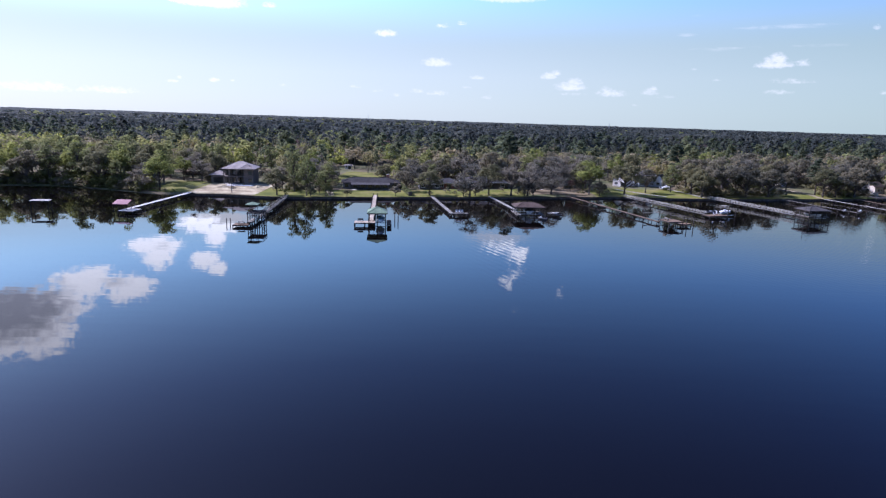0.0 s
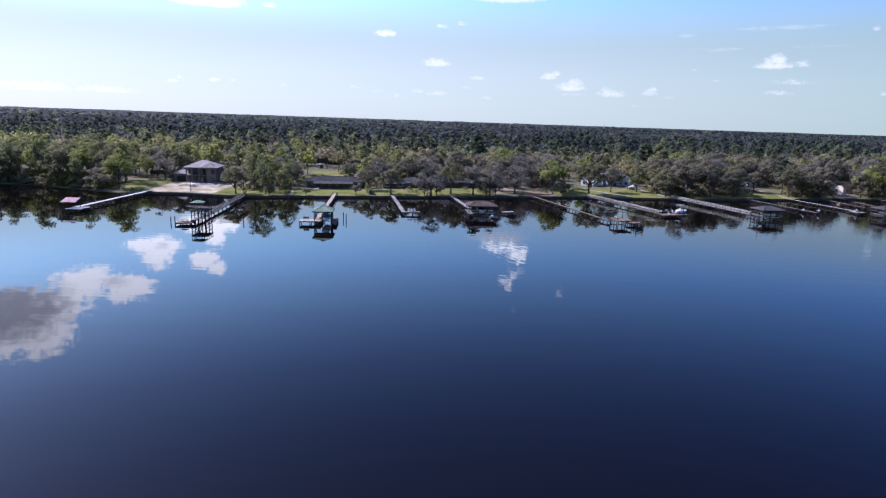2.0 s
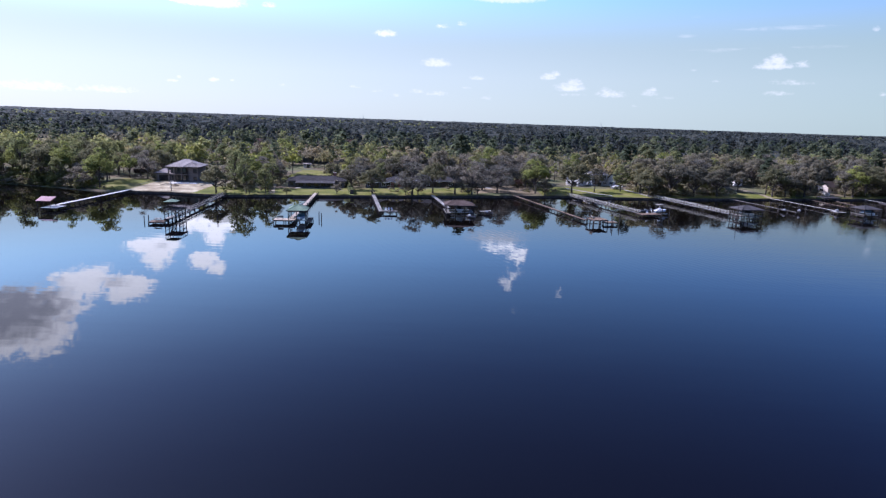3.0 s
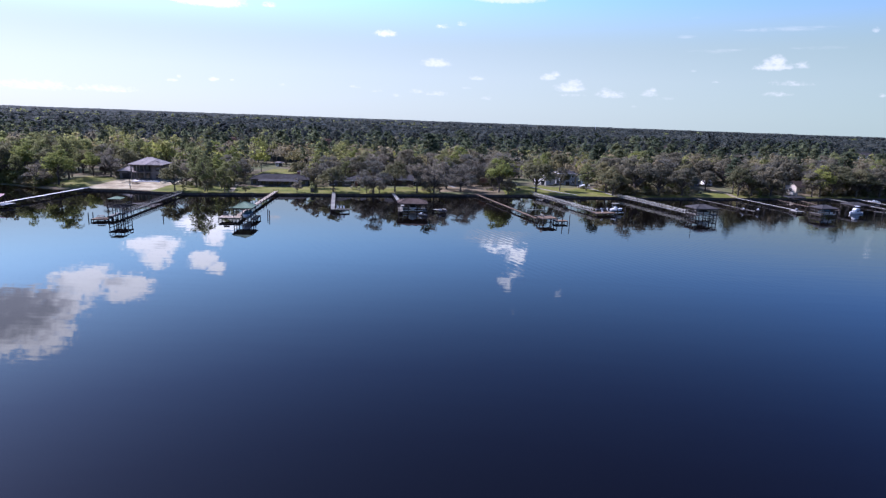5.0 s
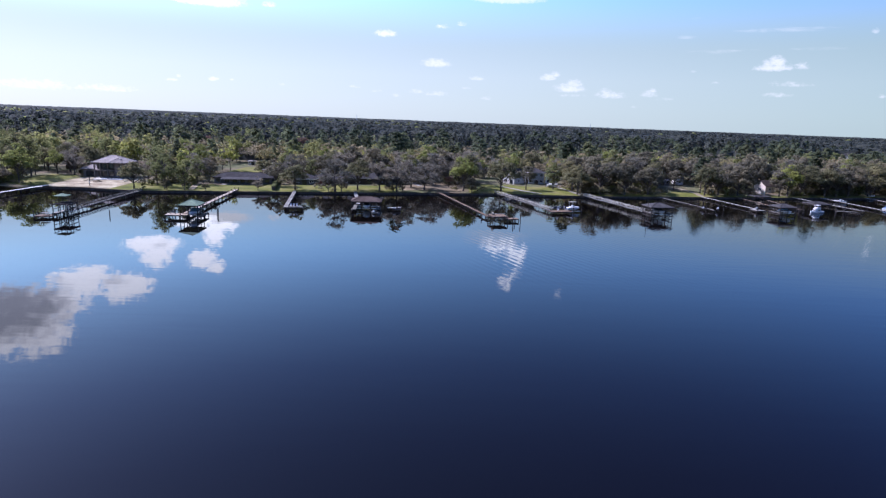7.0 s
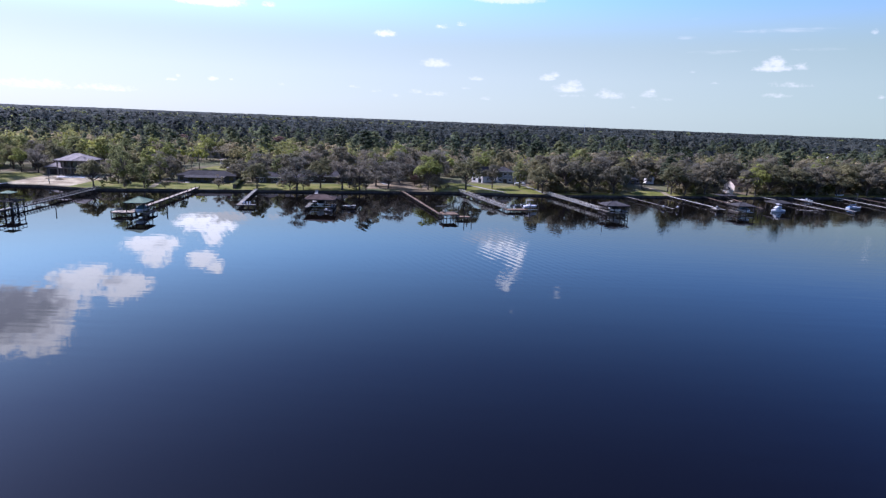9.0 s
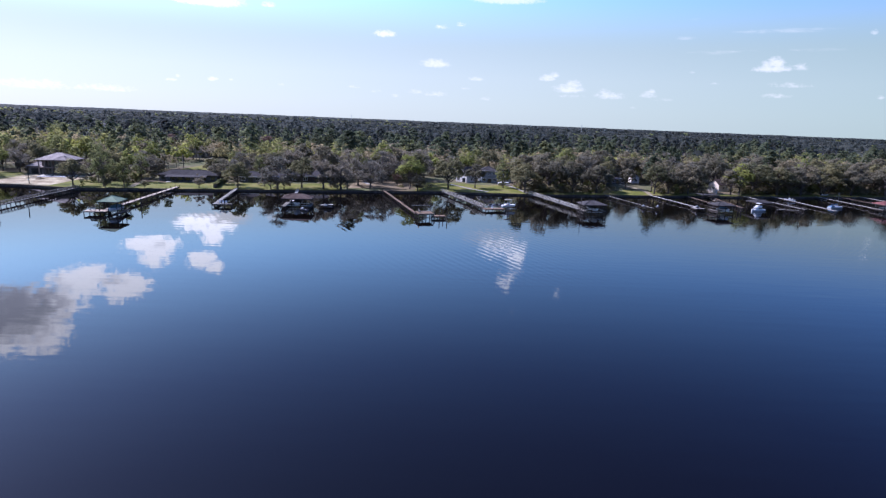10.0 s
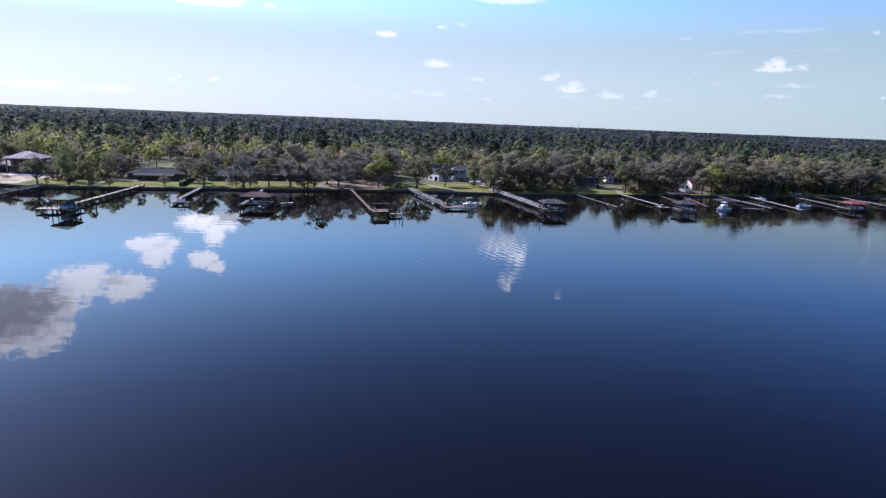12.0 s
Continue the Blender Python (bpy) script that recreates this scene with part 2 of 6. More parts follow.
def foliage(name, dark, mid, light, through=0.3, tips=None):
    """Leaves: every clump and every tree has its own tone; light shines through."""
    dark, light = [tuple(0.45 * a + 0.55 * b for a, b in zip(c, mid)) for c in (dark, light)]
    def build(N, L):
        geo = N("ShaderNodeNewGeometry")
        c = ramp(N, L, geo.outputs["Random Per Island"], [(0.0, dark), (0.5, mid), (1.0, tips or light)])
        big = noise_tex(N, L, 0.035, 2, 0.5, space="Object")
        info = N("ShaderNodeObjectInfo")
        own = N("ShaderNodeMath", op="MULTIPLY_ADD")
        own.inputs[1].default_value, own.inputs[2].default_value = 0.5, -0.65
        L(info.outputs["Random"], own.inputs[0])
        add = N("ShaderNodeMath", op="MULTIPLY_ADD")
        add.inputs[1].default_value = 1.8
        L(big, add.inputs[0]), L(own.outputs[0], add.inputs[2])
        t = ramp(N, L, add.outputs[0], [(0.1, (0.76, 0.8, 0.8)), (0.5, (1.08, 1.08, 1.08)), (0.9, (1.45, 1.36, 1.18))])
        c = blend(N, L, 1.0, c, t, "MULTIPLY")
        stand = noise_tex(N, L, 0.011, 3, 0.6, space="Object")
        c = blend(N, L, 1.0, c, ramp(N, L, stand, [(0.34, (0.78, 0.8, 0.84)), (0.5, (1.0, 1.0, 1.0)), (0.66, (1.24, 1.18, 1.06))]), "MULTIPLY")
        own_tone = N("ShaderNodeAttribute")
        own_tone.attribute_name = "tone"
        lift = N("ShaderNodeMath", op="ADD")
        lift.inputs[1].default_value = 1.0
        L(own_tone.outputs["Fac"], lift.inputs[0])
        scaled = N("ShaderNodeVectorMath", op="SCALE")
        L(c, scaled.inputs[0]), L(lift.outputs[0], scaled.inputs["Scale"])
        c = scaled.outputs[0]
        d = N("ShaderNodeBsdfPrincipled")
        L(c, d.inputs["Base Color"])
        d.inputs["Roughness"].default_value, d.inputs["Specular IOR Level"].default_value = 0.75, 0.08
        tr = N("ShaderNodeBsdfTranslucent")
        L(c, tr.inputs[0])
        mx = N("ShaderNodeMixShader")
        mx.inputs[0].default_value = through
        L(d.outputs[0], mx.inputs[1]), L(tr.outputs[0], mx.inputs[2])
        return mx.outputs[0]
    return material(name, build)


def build_water(N, L):
    calm = noise_tex(N, L, 0.011, 3, 0.5, (1.0, 1.7, 1), "Object")
    co = N("ShaderNodeTexCoord")
    # a breeze ruffles the water downstream, to the east
    sep = N("ShaderNodeSeparateXYZ")
    L(co.outputs["Object"], sep.inputs[0])
    east = N("ShaderNodeMapRange")
    for i, v in enumerate((20.0, 190.0, -0.12, 0.22)):
        east.inputs[1 + i].default_value = v
    L(sep.outputs[0], east.inputs[0])
    gust = N("ShaderNodeMath", op="ADD")
    L(calm, gust.inputs[0]), L(east.outputs[0], gust.inputs[1])
    ruffle = ramp(N, L, gust.outputs[0], [(0.42, (0.2,) * 3), (0.66, (0.75,) * 3)])

    def waves(scale, turn, stretch, detail):
        mp = N("ShaderNodeMapping")
        mp.inputs["Rotation"].default_value = (0, 0, radians(turn))
        mp.inputs["Scale"].default_value = stretch
        L(co.outputs["Object"], mp.inputs[0])
        t = N("ShaderNodeTexNoise")
        t.inputs["Scale"].default_value, t.inputs["Detail"].default_value, t.inputs["Roughness"].default_value = scale, detail, 0.45
        L(mp.outputs[0], t.inputs["Vector"])
        return t.outputs["Fac"]

    swell = waves(0.11, 8, (0.35, 1.0, 1), 2)
    ripple = waves(0.5, 24, (0.16, 1.0, 1), 1.5)
    b1 = N("ShaderNodeBump")
    b1.inputs["Distance"].default_value = 0.012
    L(swell, b1.inputs["Height"])
    hf = N("ShaderNodeMath", op="MULTIPLY")
    L(ripple, hf.inputs[0]), L(ruffle, hf.inputs[1])
    b2 = N("ShaderNodeBump")
    b2.inputs["Distance"].default_value = 0.024
    L(hf.outputs[0], b2.inputs["Height"]), L(b1.outputs[0], b2.inputs["Normal"])
    # short wave trains run in from the middle of the river, in patches
    mp = N("ShaderNodeMapping")
    mp.inputs["Rotation"].default_value = (0, 0, radians(-28))
    L(co.outputs["Object"], mp.inputs[0])
    train = N("ShaderNodeTexWave")
    train.bands_direction = "X"
    train.inputs["Scale"].default_value, train.inputs["Distortion"].default_value = 0.314 / 1.9, 2.2
    train.inputs["Detail"].default_value, train.inputs["Detail Scale"].default_value = 2, 0.35
    L(mp.outputs[0], train.inputs["Vector"])
    patch = ramp(N, L, noise_tex(N, L, 0.017, 2, 0.5, (1.0, 1.6, 1), "Object"), [(0.44, (0.12,) * 3), (0.6, (1.0,) * 3)])
    for axis, (lo, hi) in enumerate(((-15.0, 22.0), (98.0, 135.0))):
        edge = N("ShaderNodeMapRange")
        edge.interpolation_type = "SMOOTHSTEP"
        for i, v in enumerate((lo, hi, 0.06, 1.0)):
            edge.inputs[1 + i].default_value = v
        L(sep.outputs[axis], edge.inputs[0])
        both = N("ShaderNodeMath", op="MULTIPLY")
        L(patch, both.inputs[0]), L(edge.outputs[0], both.inputs[1])
        patch = both.outputs[0]
    th = N("ShaderNodeMath", op="MULTIPLY")
    L(train.outputs["Fac"], th.inputs[0]), L(patch, th.inputs[1])
    b3 = N("ShaderNodeBump")
    b3.inputs["Distance"].default_value = 0.0075
    L(th.outputs[0], b3.inputs["Height"]), L(b2.outputs[0], b3.inputs["Normal"])
    b2 = b3
    p = N("ShaderNodeBsdfPrincipled")
    p.inputs["Base Color"].default_value = (0.0021, 0.0017, 0.0015, 1)
    gloss = N("ShaderNodeMapRange")
    for i, v in enumerate((0.42, 0.8, 0.02, 0.055)):
        gloss.inputs[1 + i].default_value = v
    L(gust.outputs[0], gloss.inputs[0]), L(gloss.outputs[0], p.inputs["Roughness"])
    p.inputs["IOR"].default_value = 1.33
    L(b2.outputs[0], p.inputs["Normal"])
    return p.outputs[0]


WATER = material("river_water", build_water)


def build_ground(N, L):
    a = noise_tex(N, L, 0.06, 5, 0.6)
    b = noise_tex(N, L, 1.3, 5, 0.65)
    c = ramp(N, L, a, [(0.35, (0.135, 0.105, 0.065)), (0.5, (0.115, 0.11, 0.055)), (0.62, (0.10, 0.108, 0.045))])
    g = ramp(N, L, b, [(0.3, (0.6,) * 3), (0.7, (1.25,) * 3)])
    return surface(N, L, blend(N, L, 1.0, c, g, "MULTIPLY"), 0.95, 0, b, 0.06, 0.1)


def build_lawn(N, L):
    a = noise_tex(N, L, 0.11, 5, 0.65)
    b = noise_tex(N, L, 2.2, 5, 0.7)
    c = ramp(N, L, a, [(0.3, (0.066, 0.08, 0.015)), (0.48, (0.125, 0.13, 0.025)), (0.6, (0.16, 0.15, 0.044)), (0.74, (0.18, 0.145, 0.075))])
    g = ramp(N, L, b, [(0.3, (0.7,) * 3), (0.7, (1.2,) * 3)])
    return surface(N, L, blend(N, L, 1.0, c, g, "MULTIPLY"), 0.95, 0, b, 0.05, 0.1)


GROUND = material("leaf_litter", build_ground)
LAWN = material("spring_lawn", build_lawn)
SAND = mottled("pale_sand", (0.144, 0.113, 0.0612), (0.25, 0.211, 0.124), (0.403, 0.366, 0.236), 0.22, 2.0, 0.95, depth=0.05)
DIRT = mottled("red_clay", (0.1, 0.08, 0.045), (0.15, 0.12, 0.068), (0.22, 0.175, 0.105), 0.12, 2.0, 0.95, depth=0.05)
SEAWALL = mottled("tarred_timber", (0.0405, 0.0351, 0.0297), (0.0743, 0.0635, 0.054), (0.121, 0.108, 0.0945), 0.6, 6.0, 0.85)
BARK = mottled("bark", (0.06, 0.0504, 0.042), (0.102, 0.0864, 0.072), (0.156, 0.138, 0.12), 0.8, 5.0, 0.9, depth=0.03)
TWIG = mottled("grey_twigs", (0.066, 0.0564, 0.0492), (0.096, 0.084, 0.072), (0.138, 0.12, 0.106), 0.4, 3.0, 0.9)
LEAF_OAK = foliage("live_oak_leaves", (0.12, 0.111, 0.0729), (0.168, 0.154, 0.101), (0.227, 0.208, 0.139), 0.56)
LEAF_OLIVE = foliage("olive_leaves", (0.119, 0.116, 0.0616), (0.167, 0.16, 0.0805), (0.217, 0.208, 0.109), 0.58)
LEAF_SPRING = foliage("spring_leaves", (0.178, 0.197, 0.055), (0.228, 0.248, 0.067), (0.28, 0.296, 0.085), 0.62)
LEAF_GREEN = foliage("green_leaves", (0.118, 0.129, 0.0529), (0.168, 0.18, 0.0718), (0.223, 0.234, 0.0964), 0.64)
LEAF_PINE = foliage("pine_needles", (0.0652, 0.08, 0.0462), (0.0873, 0.105, 0.0605), (0.114, 0.134, 0.0756), 0.56)
LEAF_MOSS = foliage("moss_and_twigs", (0.141, 0.13, 0.0985), (0.192, 0.179, 0.138), (0.252, 0.236, 0.185), 0.42)
# distance haze is painted into this leaf colour: greyer, bluer and evener
LEAF_HAZE_TINT = foliage("haze_tinted_tree_tops", (0.054, 0.062, 0.054), (0.061, 0.0695, 0.06), (0.068, 0.077, 0.066), 0.5)
LEAF_RUST = foliage("budding_leaves", (0.134, 0.088, 0.0702), (0.185, 0.123, 0.095), (0.241, 0.165, 0.124), 0.5)
WOODS = [LEAF_OAK, LEAF_OLIVE, LEAF_SPRING, LEAF_GREEN, LEAF_PINE, LEAF_MOSS, LEAF_RUST, BARK, LEAF_HAZE_TINT]
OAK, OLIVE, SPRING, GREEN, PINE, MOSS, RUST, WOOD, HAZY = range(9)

DECK_GREY = mottled("grey_decking", (0.135, 0.128, 0.105), (0.188, 0.18, 0.15), (0.25, 0.241, 0.204), 0.35, 8.0, 0.85)
DECK_WHITE = mottled("pale_decking", (0.245, 0.236, 0.2), (0.32, 0.31, 0.265), (0.4, 0.39, 0.34), 0.35, 8.0, 0.85)
DECK_BRIGHT = mottled("white_decking", (0.4, 0.39, 0.35), (0.52, 0.51, 0.46), (0.62, 0.61, 0.56), 0.35, 8.0, 0.8)
DECK_TAN = mottled("tan_decking", (0.28, 0.23, 0.165), (0.355, 0.3, 0.22), (0.43, 0.375, 0.285), 0.35, 8.0, 0.85)
DECK_BROWN = mottled("brown_decking", (0.0864, 0.0601, 0.0361), (0.124, 0.0873, 0.0533), (0.173, 0.122, 0.0774), 0.35, 8.0, 0.85)
PILE = mottled("wet_piling", (0.035, 0.03, 0.026), (0.07, 0.06, 0.052), (0.12, 0.105, 0.09), 0.7, 6.0, 0.85)
FRAME_DARK = mottled("dark_timber", (0.03, 0.026, 0.023), (0.055, 0.048, 0.043), (0.09, 0.08, 0.072), 0.7, 6.0, 0.85)
ROOF_GREEN = mottled("green_metal_roof", (0.12, 0.17, 0.11), (0.16, 0.22, 0.145), (0.2, 0.27, 0.18), 0.5, 4.0, 0.8, 0.0, 0.01, 0.08, spec=0.1)
ROOF_BROWN = mottled("brown_shingle", (0.058, 0.043, 0.034), (0.08, 0.061, 0.049), (0.11, 0.085, 0.07), 0.5, 4.0, 0.9, spec=0.06)
ROOF_GREY = mottled("grey_shingle", (0.036, 0.034, 0.033), (0.052, 0.05, 0.048), (0.075, 0.072, 0.07), 0.5, 4.0, 0.9, spec=0.06)
ROOF_RED = mottled("red_metal_roof", (0.0935, 0.0336, 0.0252), (0.128, 0.048, 0.0378), (0.162, 0.072, 0.0588), 0.5, 4.0, 0.55)
ROOF_PINK = mottled("faded_red_roof", (0.32, 0.147, 0.123), (0.388, 0.193, 0.16), (0.446, 0.248, 0.205), 0.5, 4.0, 0.3, spec=0.6)
ROOF_PALE = mottled("pale_metal_roof", (0.19, 0.17, 0.146), (0.252, 0.224, 0.194), (0.325, 0.291, 0.254), 0.4, 3.0, 0.8, 0.0, spec=0.12)
WALL_WHITE = mottled("white_siding", (0.64, 0.61, 0.55), (0.74, 0.71, 0.64), (0.82, 0.79, 0.73), 0.3, 4.0, 0.7)
WALL_GREY = mottled("grey_siding", (0.09, 0.088, 0.09), (0.13, 0.127, 0.13), (0.18, 0.176, 0.18), 0.3, 4.0, 0.8)
WALL_BLOCK = mottled("raw_block", (0.125, 0.106, 0.09), (0.165, 0.143, 0.124), (0.215, 0.19, 0.168), 0.3, 4.0, 0.9)
WALL_CREAM = mottled("cream_stucco", (0.6, 0.52, 0.4), (0.7, 0.62, 0.5), (0.78, 0.72, 0.6), 0.3, 4.0, 0.8)
WALL_BRICK = mottled("red_brick", (0.18, 0.08, 0.055), (0.25, 0.115, 0.08), (0.31, 0.16, 0.12), 0.5, 6.0, 0.9)
WALL_BROWN = mottled("brown_siding", (0.05, 0.038, 0.03), (0.075, 0.058, 0.046), (0.105, 0.083, 0.067), 0.3, 4.0, 0.85)
WALL_BLUE = mottled("blue_grey_siding", (0.24, 0.27, 0.27), (0.31, 0.34, 0.345), (0.38, 0.41, 0.415), 0.3, 4.0, 0.8)
CONCRETE = mottled("concrete", (0.25, 0.236, 0.2), (0.32, 0.303, 0.26), (0.39, 0.374, 0.33), 0.3, 4.0, 0.9)
WHITE_GEL = mottled("white_gelcoat", (0.546, 0.546, 0.538), (0.65, 0.65, 0.64), (0.728, 0.728, 0.717), 0.6, 4.0, 0.5, depth=0.002, random_tone=0.04)
BLUE_GEL = mottled("blue_canvas", (0.06, 0.12, 0.2), (0.09, 0.17, 0.27), (0.13, 0.22, 0.33), 0.6, 4.0, 0.7)
TEAL_CLOTH = mottled("teal_canvas", (0.08, 0.15, 0.17), (0.12, 0.2, 0.22), (0.16, 0.26, 0.28), 0.6, 4.0, 0.8)
BLACK_RUB = mottled("black_rubber", (0.015, 0.015, 0.016), (0.022, 0.022, 0.024), (0.035, 0.035, 0.036), 0.6, 4.0, 0.6)
METAL = mottled("galvanised_steel", (0.35, 0.36, 0.37), (0.45, 0.46, 0.47), (0.55, 0.56, 0.57), 0.6, 6.0, 0.4, 0.8)
GLASS = material("window_glass", lambda N, L: surface(N, L, (0.02, 0.025, 0.03), 0.04, 0, None, 0, 0.8))

# ---------------------------------------------------------------- mesh helpers


def mesh_object(name, verts, quads=None, tris=None, mats=(), index=None, parent=None, smooth=False):
    """One mesh object from arrays of vertices and faces."""
    me = bpy.data.meshes.new(name)
    verts = np.asarray(verts, dtype=np.float32).reshape(-1, 3)
    quads = np.zeros((0, 4), np.int32) if quads is None else np.asarray(quads, np.int32).reshape(-1, 4)
    tris = np.zeros((0, 3), np.int32) if tris is None else np.asarray(tris, np.int32).reshape(-1, 3)
    me.vertices.add(len(verts))
    me.vertices.foreach_set("co", verts.ravel())
    loops = np.concatenate([quads.ravel(), tris.ravel()])
    me.loops.add(len(loops))
    me.loops.foreach_set("vertex_index", loops)
    nq, nt = len(quads), len(tris)
    me.polygons.add(nq + nt)
    start = np.concatenate([np.arange(nq) * 4, nq * 4 + np.arange(nt) * 3]).astype(np.int32)
    me.polygons.foreach_set("loop_start", start)
    if index is not None:
        me.polygons.foreach_set("material_index", np.asarray(index, np.int32))
    if smooth:
        me.polygons.foreach_set("use_smooth", np.ones(nq + nt, bool))
    for m in mats:
        me.materials.append(m)
    me.update(calc_edges=True)
    me.validate()
    ob = new(name, me)
    ob.parent = parent
    return ob


def part(name, bm, mat, parent=None, label=""):
    """Link a bmesh as one mesh object under a thing or a part."""
    me = bpy.data.meshes.new(name)
    bm.normal_update()
    bm.to_mesh(me)
    bm.free()
    me.materials.append(mat)
    ob = new(name, me)
    ob.parent = parent
    if label:
        tagged(ob, label)
    return ob


def thing(name, m, label, category, group=""):
    ob = new(name)
    ob.matrix_basis = m
    ob.empty_display_size = 0.3
    return tagged(ob, label, category, group)


def box(bm, lo, hi, m=None):
    """An axis-aligned box between two corners, turned by m."""
    vs = []
    for z in (lo[2], hi[2]):
        for x, y in ((lo[0], lo[1]), (hi[0], lo[1]), (hi[0], hi[1]), (lo[0], hi[1])):
            v = Vector((x, y, z))
            vs.append(bm.verts.new(m @ v if m else v))
    for f in ((0, 3, 2, 1), (4, 5, 6, 7), (0, 1, 5, 4), (1, 2, 6, 5), (2, 3, 7, 6), (3, 0, 4, 7)):
        bm.faces.new([vs[i] for i in f])
    return bm


def rod(bm, a, b, r0, r1=None, n=6):
    """A tapered round bar from a to b."""
    a, b = Vector(a), Vector(b)
    r1 = r0 if r1 is None else r1
    q = (b - a).to_track_quat("Z", "Y")
    rings = []
    for p, r in ((a, r0), (b, r1)):
        rings.append([bm.verts.new(p + q @ Vector((r * math.cos(2 * math.pi * i / n), r * math.sin(2 * math.pi * i / n), 0))) for i in range(n)])
    for i in range(n):
        j = (i + 1) % n
        bm.faces.new((rings[0][i], rings[0][j], rings[1][j], rings[1][i]))
    bm.faces.new(rings[0][::-1])
    bm.faces.new(rings[1])
    return bm


def bar(a, b, w, h):
    """A squared timber from a to b (its top edges w wide, h deep)."""
    a, b = Vector(a), Vector(b)
    bm = bmesh.new()
    d = (b - a)
    length = d.length
    m = Matrix.Translation(a) @ d.to_track_quat("X", "Z").to_matrix().to_4x4()
    return box(bm, (0, -w / 2, -h / 2), (length, w / 2, h / 2), m)


def boxed(lo, hi):
    return box(bmesh.new(), lo, hi)


def rodded(a, b, r0, r1=None, n=6):
    return rod(bmesh.new(), a, b, r0, r1, n)

# ---------------------------------------------------------------- river, land, sea wall
SHORE = [(-4000, -300), (-900, 120), (-300, 205), (-185, 231), (-155, 236), (-128, 228), (-110, 221), (-100, 219), (-82, 221), (-70, 218.5), (-58, 217.5), (-40, 222), (-19, 227),
         (3, 232), (26, 237), (50, 243.5), (74, 248.5), (97, 250), (122, 253), (148, 259), (176, 266), (206, 273), (238, 281), (260, 288), (310, 300),
         (500, 345), (1200, 460), (4000, 700)]
SX, SY = np.array([p[0] for p in SHORE], float), np.array([p[1] for p in SHORE], float)


def shore(x):
    return np.interp(x, SX, SY)


def land_z(x, y):
    """Height of the land: a low bank that rises gently inland."""
    d = np.asarray(y, float) - shore(x)
    bank = np.where(np.asarray(x) < -100, np.clip(0.2 + 0.09 * d, 0.2, 1.1), 0.68)
    return bank + 0.022 * np.clip(d, 0, 70) + 0.25 * np.sin(np.asarray(x) * 0.05) * np.clip(d / 30, 0, 1)


tagged(mesh_object("water", [(-4900, -4900, 0), (4900, -4900, 0), (4900, 4900, 0), (-4900, 4900, 0)], [(0, 1, 2, 3)], mats=[WATER]),
       "still dark blue river mirroring sky and trees", "water", kind="structure")


def build_land():
    ds = [-0.02, 0.0, 1, 3, 6, 9, 12, 16, 20, 25, 30, 36, 43, 50, 60, 75, 90, 120, 160, 220, 300, 450, 700, 1100, 1800, 2900, 4300]
    cols = np.concatenate([[-3600, -2000, -1100, -600, -350], np.arange(-250, 402, 4), [450, 600, 900, 1400, 2200, 3600]])
    V, F = [], []
    for d in ds:
        s = 1 + max(d - 50, 0) / 900
        x = np.clip(cols * s, -4800, 4800)
        y = shore(cols) + max(d, 0)
        z = land_z(cols, y) if d >= 0 else np.full(len(cols), -1.0)
        V.append(np.stack([x, y, z], 1))
    n = len(cols)
    for i in range(len(ds) - 1):
        for j in range(n - 1):
            F.append((i * n + j, i * n + j + 1, (i + 1) * n + j + 1, (i + 1) * n + j))
    return tagged(mesh_object("ground", np.concatenate(V), F, mats=[GROUND], smooth=True), "leaf-strewn ground of the wooded river bank", "ground", kind="structure")


build_land()


def patch(name, label, x0, x1, d0, d1, mat, lift, seed, ragged=2.0, y_from=None):
    """A sheet of lawn, sand or paving that follows the land, with an uneven inland edge."""
    xs = np.arange(x0, x1 + 0.01, 2.0)
    m = 13
    V, F = [], []
    for i, x in enumerate(xs):
        far = d1 + ragged * (noise.noise(Vector((x * 0.09, seed, 0))) * 2 + noise.noise(Vector((x * 0.3, seed, 5))))
        base = shore(x) if y_from is None else y_from
        for j in range(m):
            y = base + d0 + (far - d0) * j / (m - 1)
            V.append((x, y, float(land_z(x, y)) + lift))
    for i in range(len(xs) - 1):
        for j in range(m - 1):
            a = i * m + j
            F.append((a, a + m, a + m + 1, a + 1))
    return tagged(mesh_object(name, V, F, mats=[mat], smooth=True), label, "ground", kind="structure")


patch("lawn_1", "sunlit yellow-green lawn behind the sea wall", -72, 34, 0.4, 21, LAWN, 0.05, 1, 3)
patch("lawn_2", "sunlit green lawn before white houses", 64, 112, 0.4, 30, LAWN, 0.05, 2, 4)
patch("lawn_3", "narrow lawn strip below oak trees", 112, 330, 0.4, 5.5, LAWN, 0.05, 3, 3)
patch("lawn_4", "small lawn beside the building lot", -113, -97, 3, 30, LAWN, 0.05, 4, 3)
patch("lawn_5", "open green lawn behind the low house", -52, -26, 45, 95, LAWN, 0.05, 5, 4)
patch("lawn_6", "lawn by a sandy path", 152, 176, 0.4, 13, LAWN, 0.06, 8, 3)
patch("sand_lot", "pale bare sand of a building lot", -97, -71, 1.0, 30, SAND, 0.09, 6, 2)
patch("clay_lot", "bare reddish clay yard under trees", 36, 62, 7, 34, DIRT, 0.08, 7, 2)


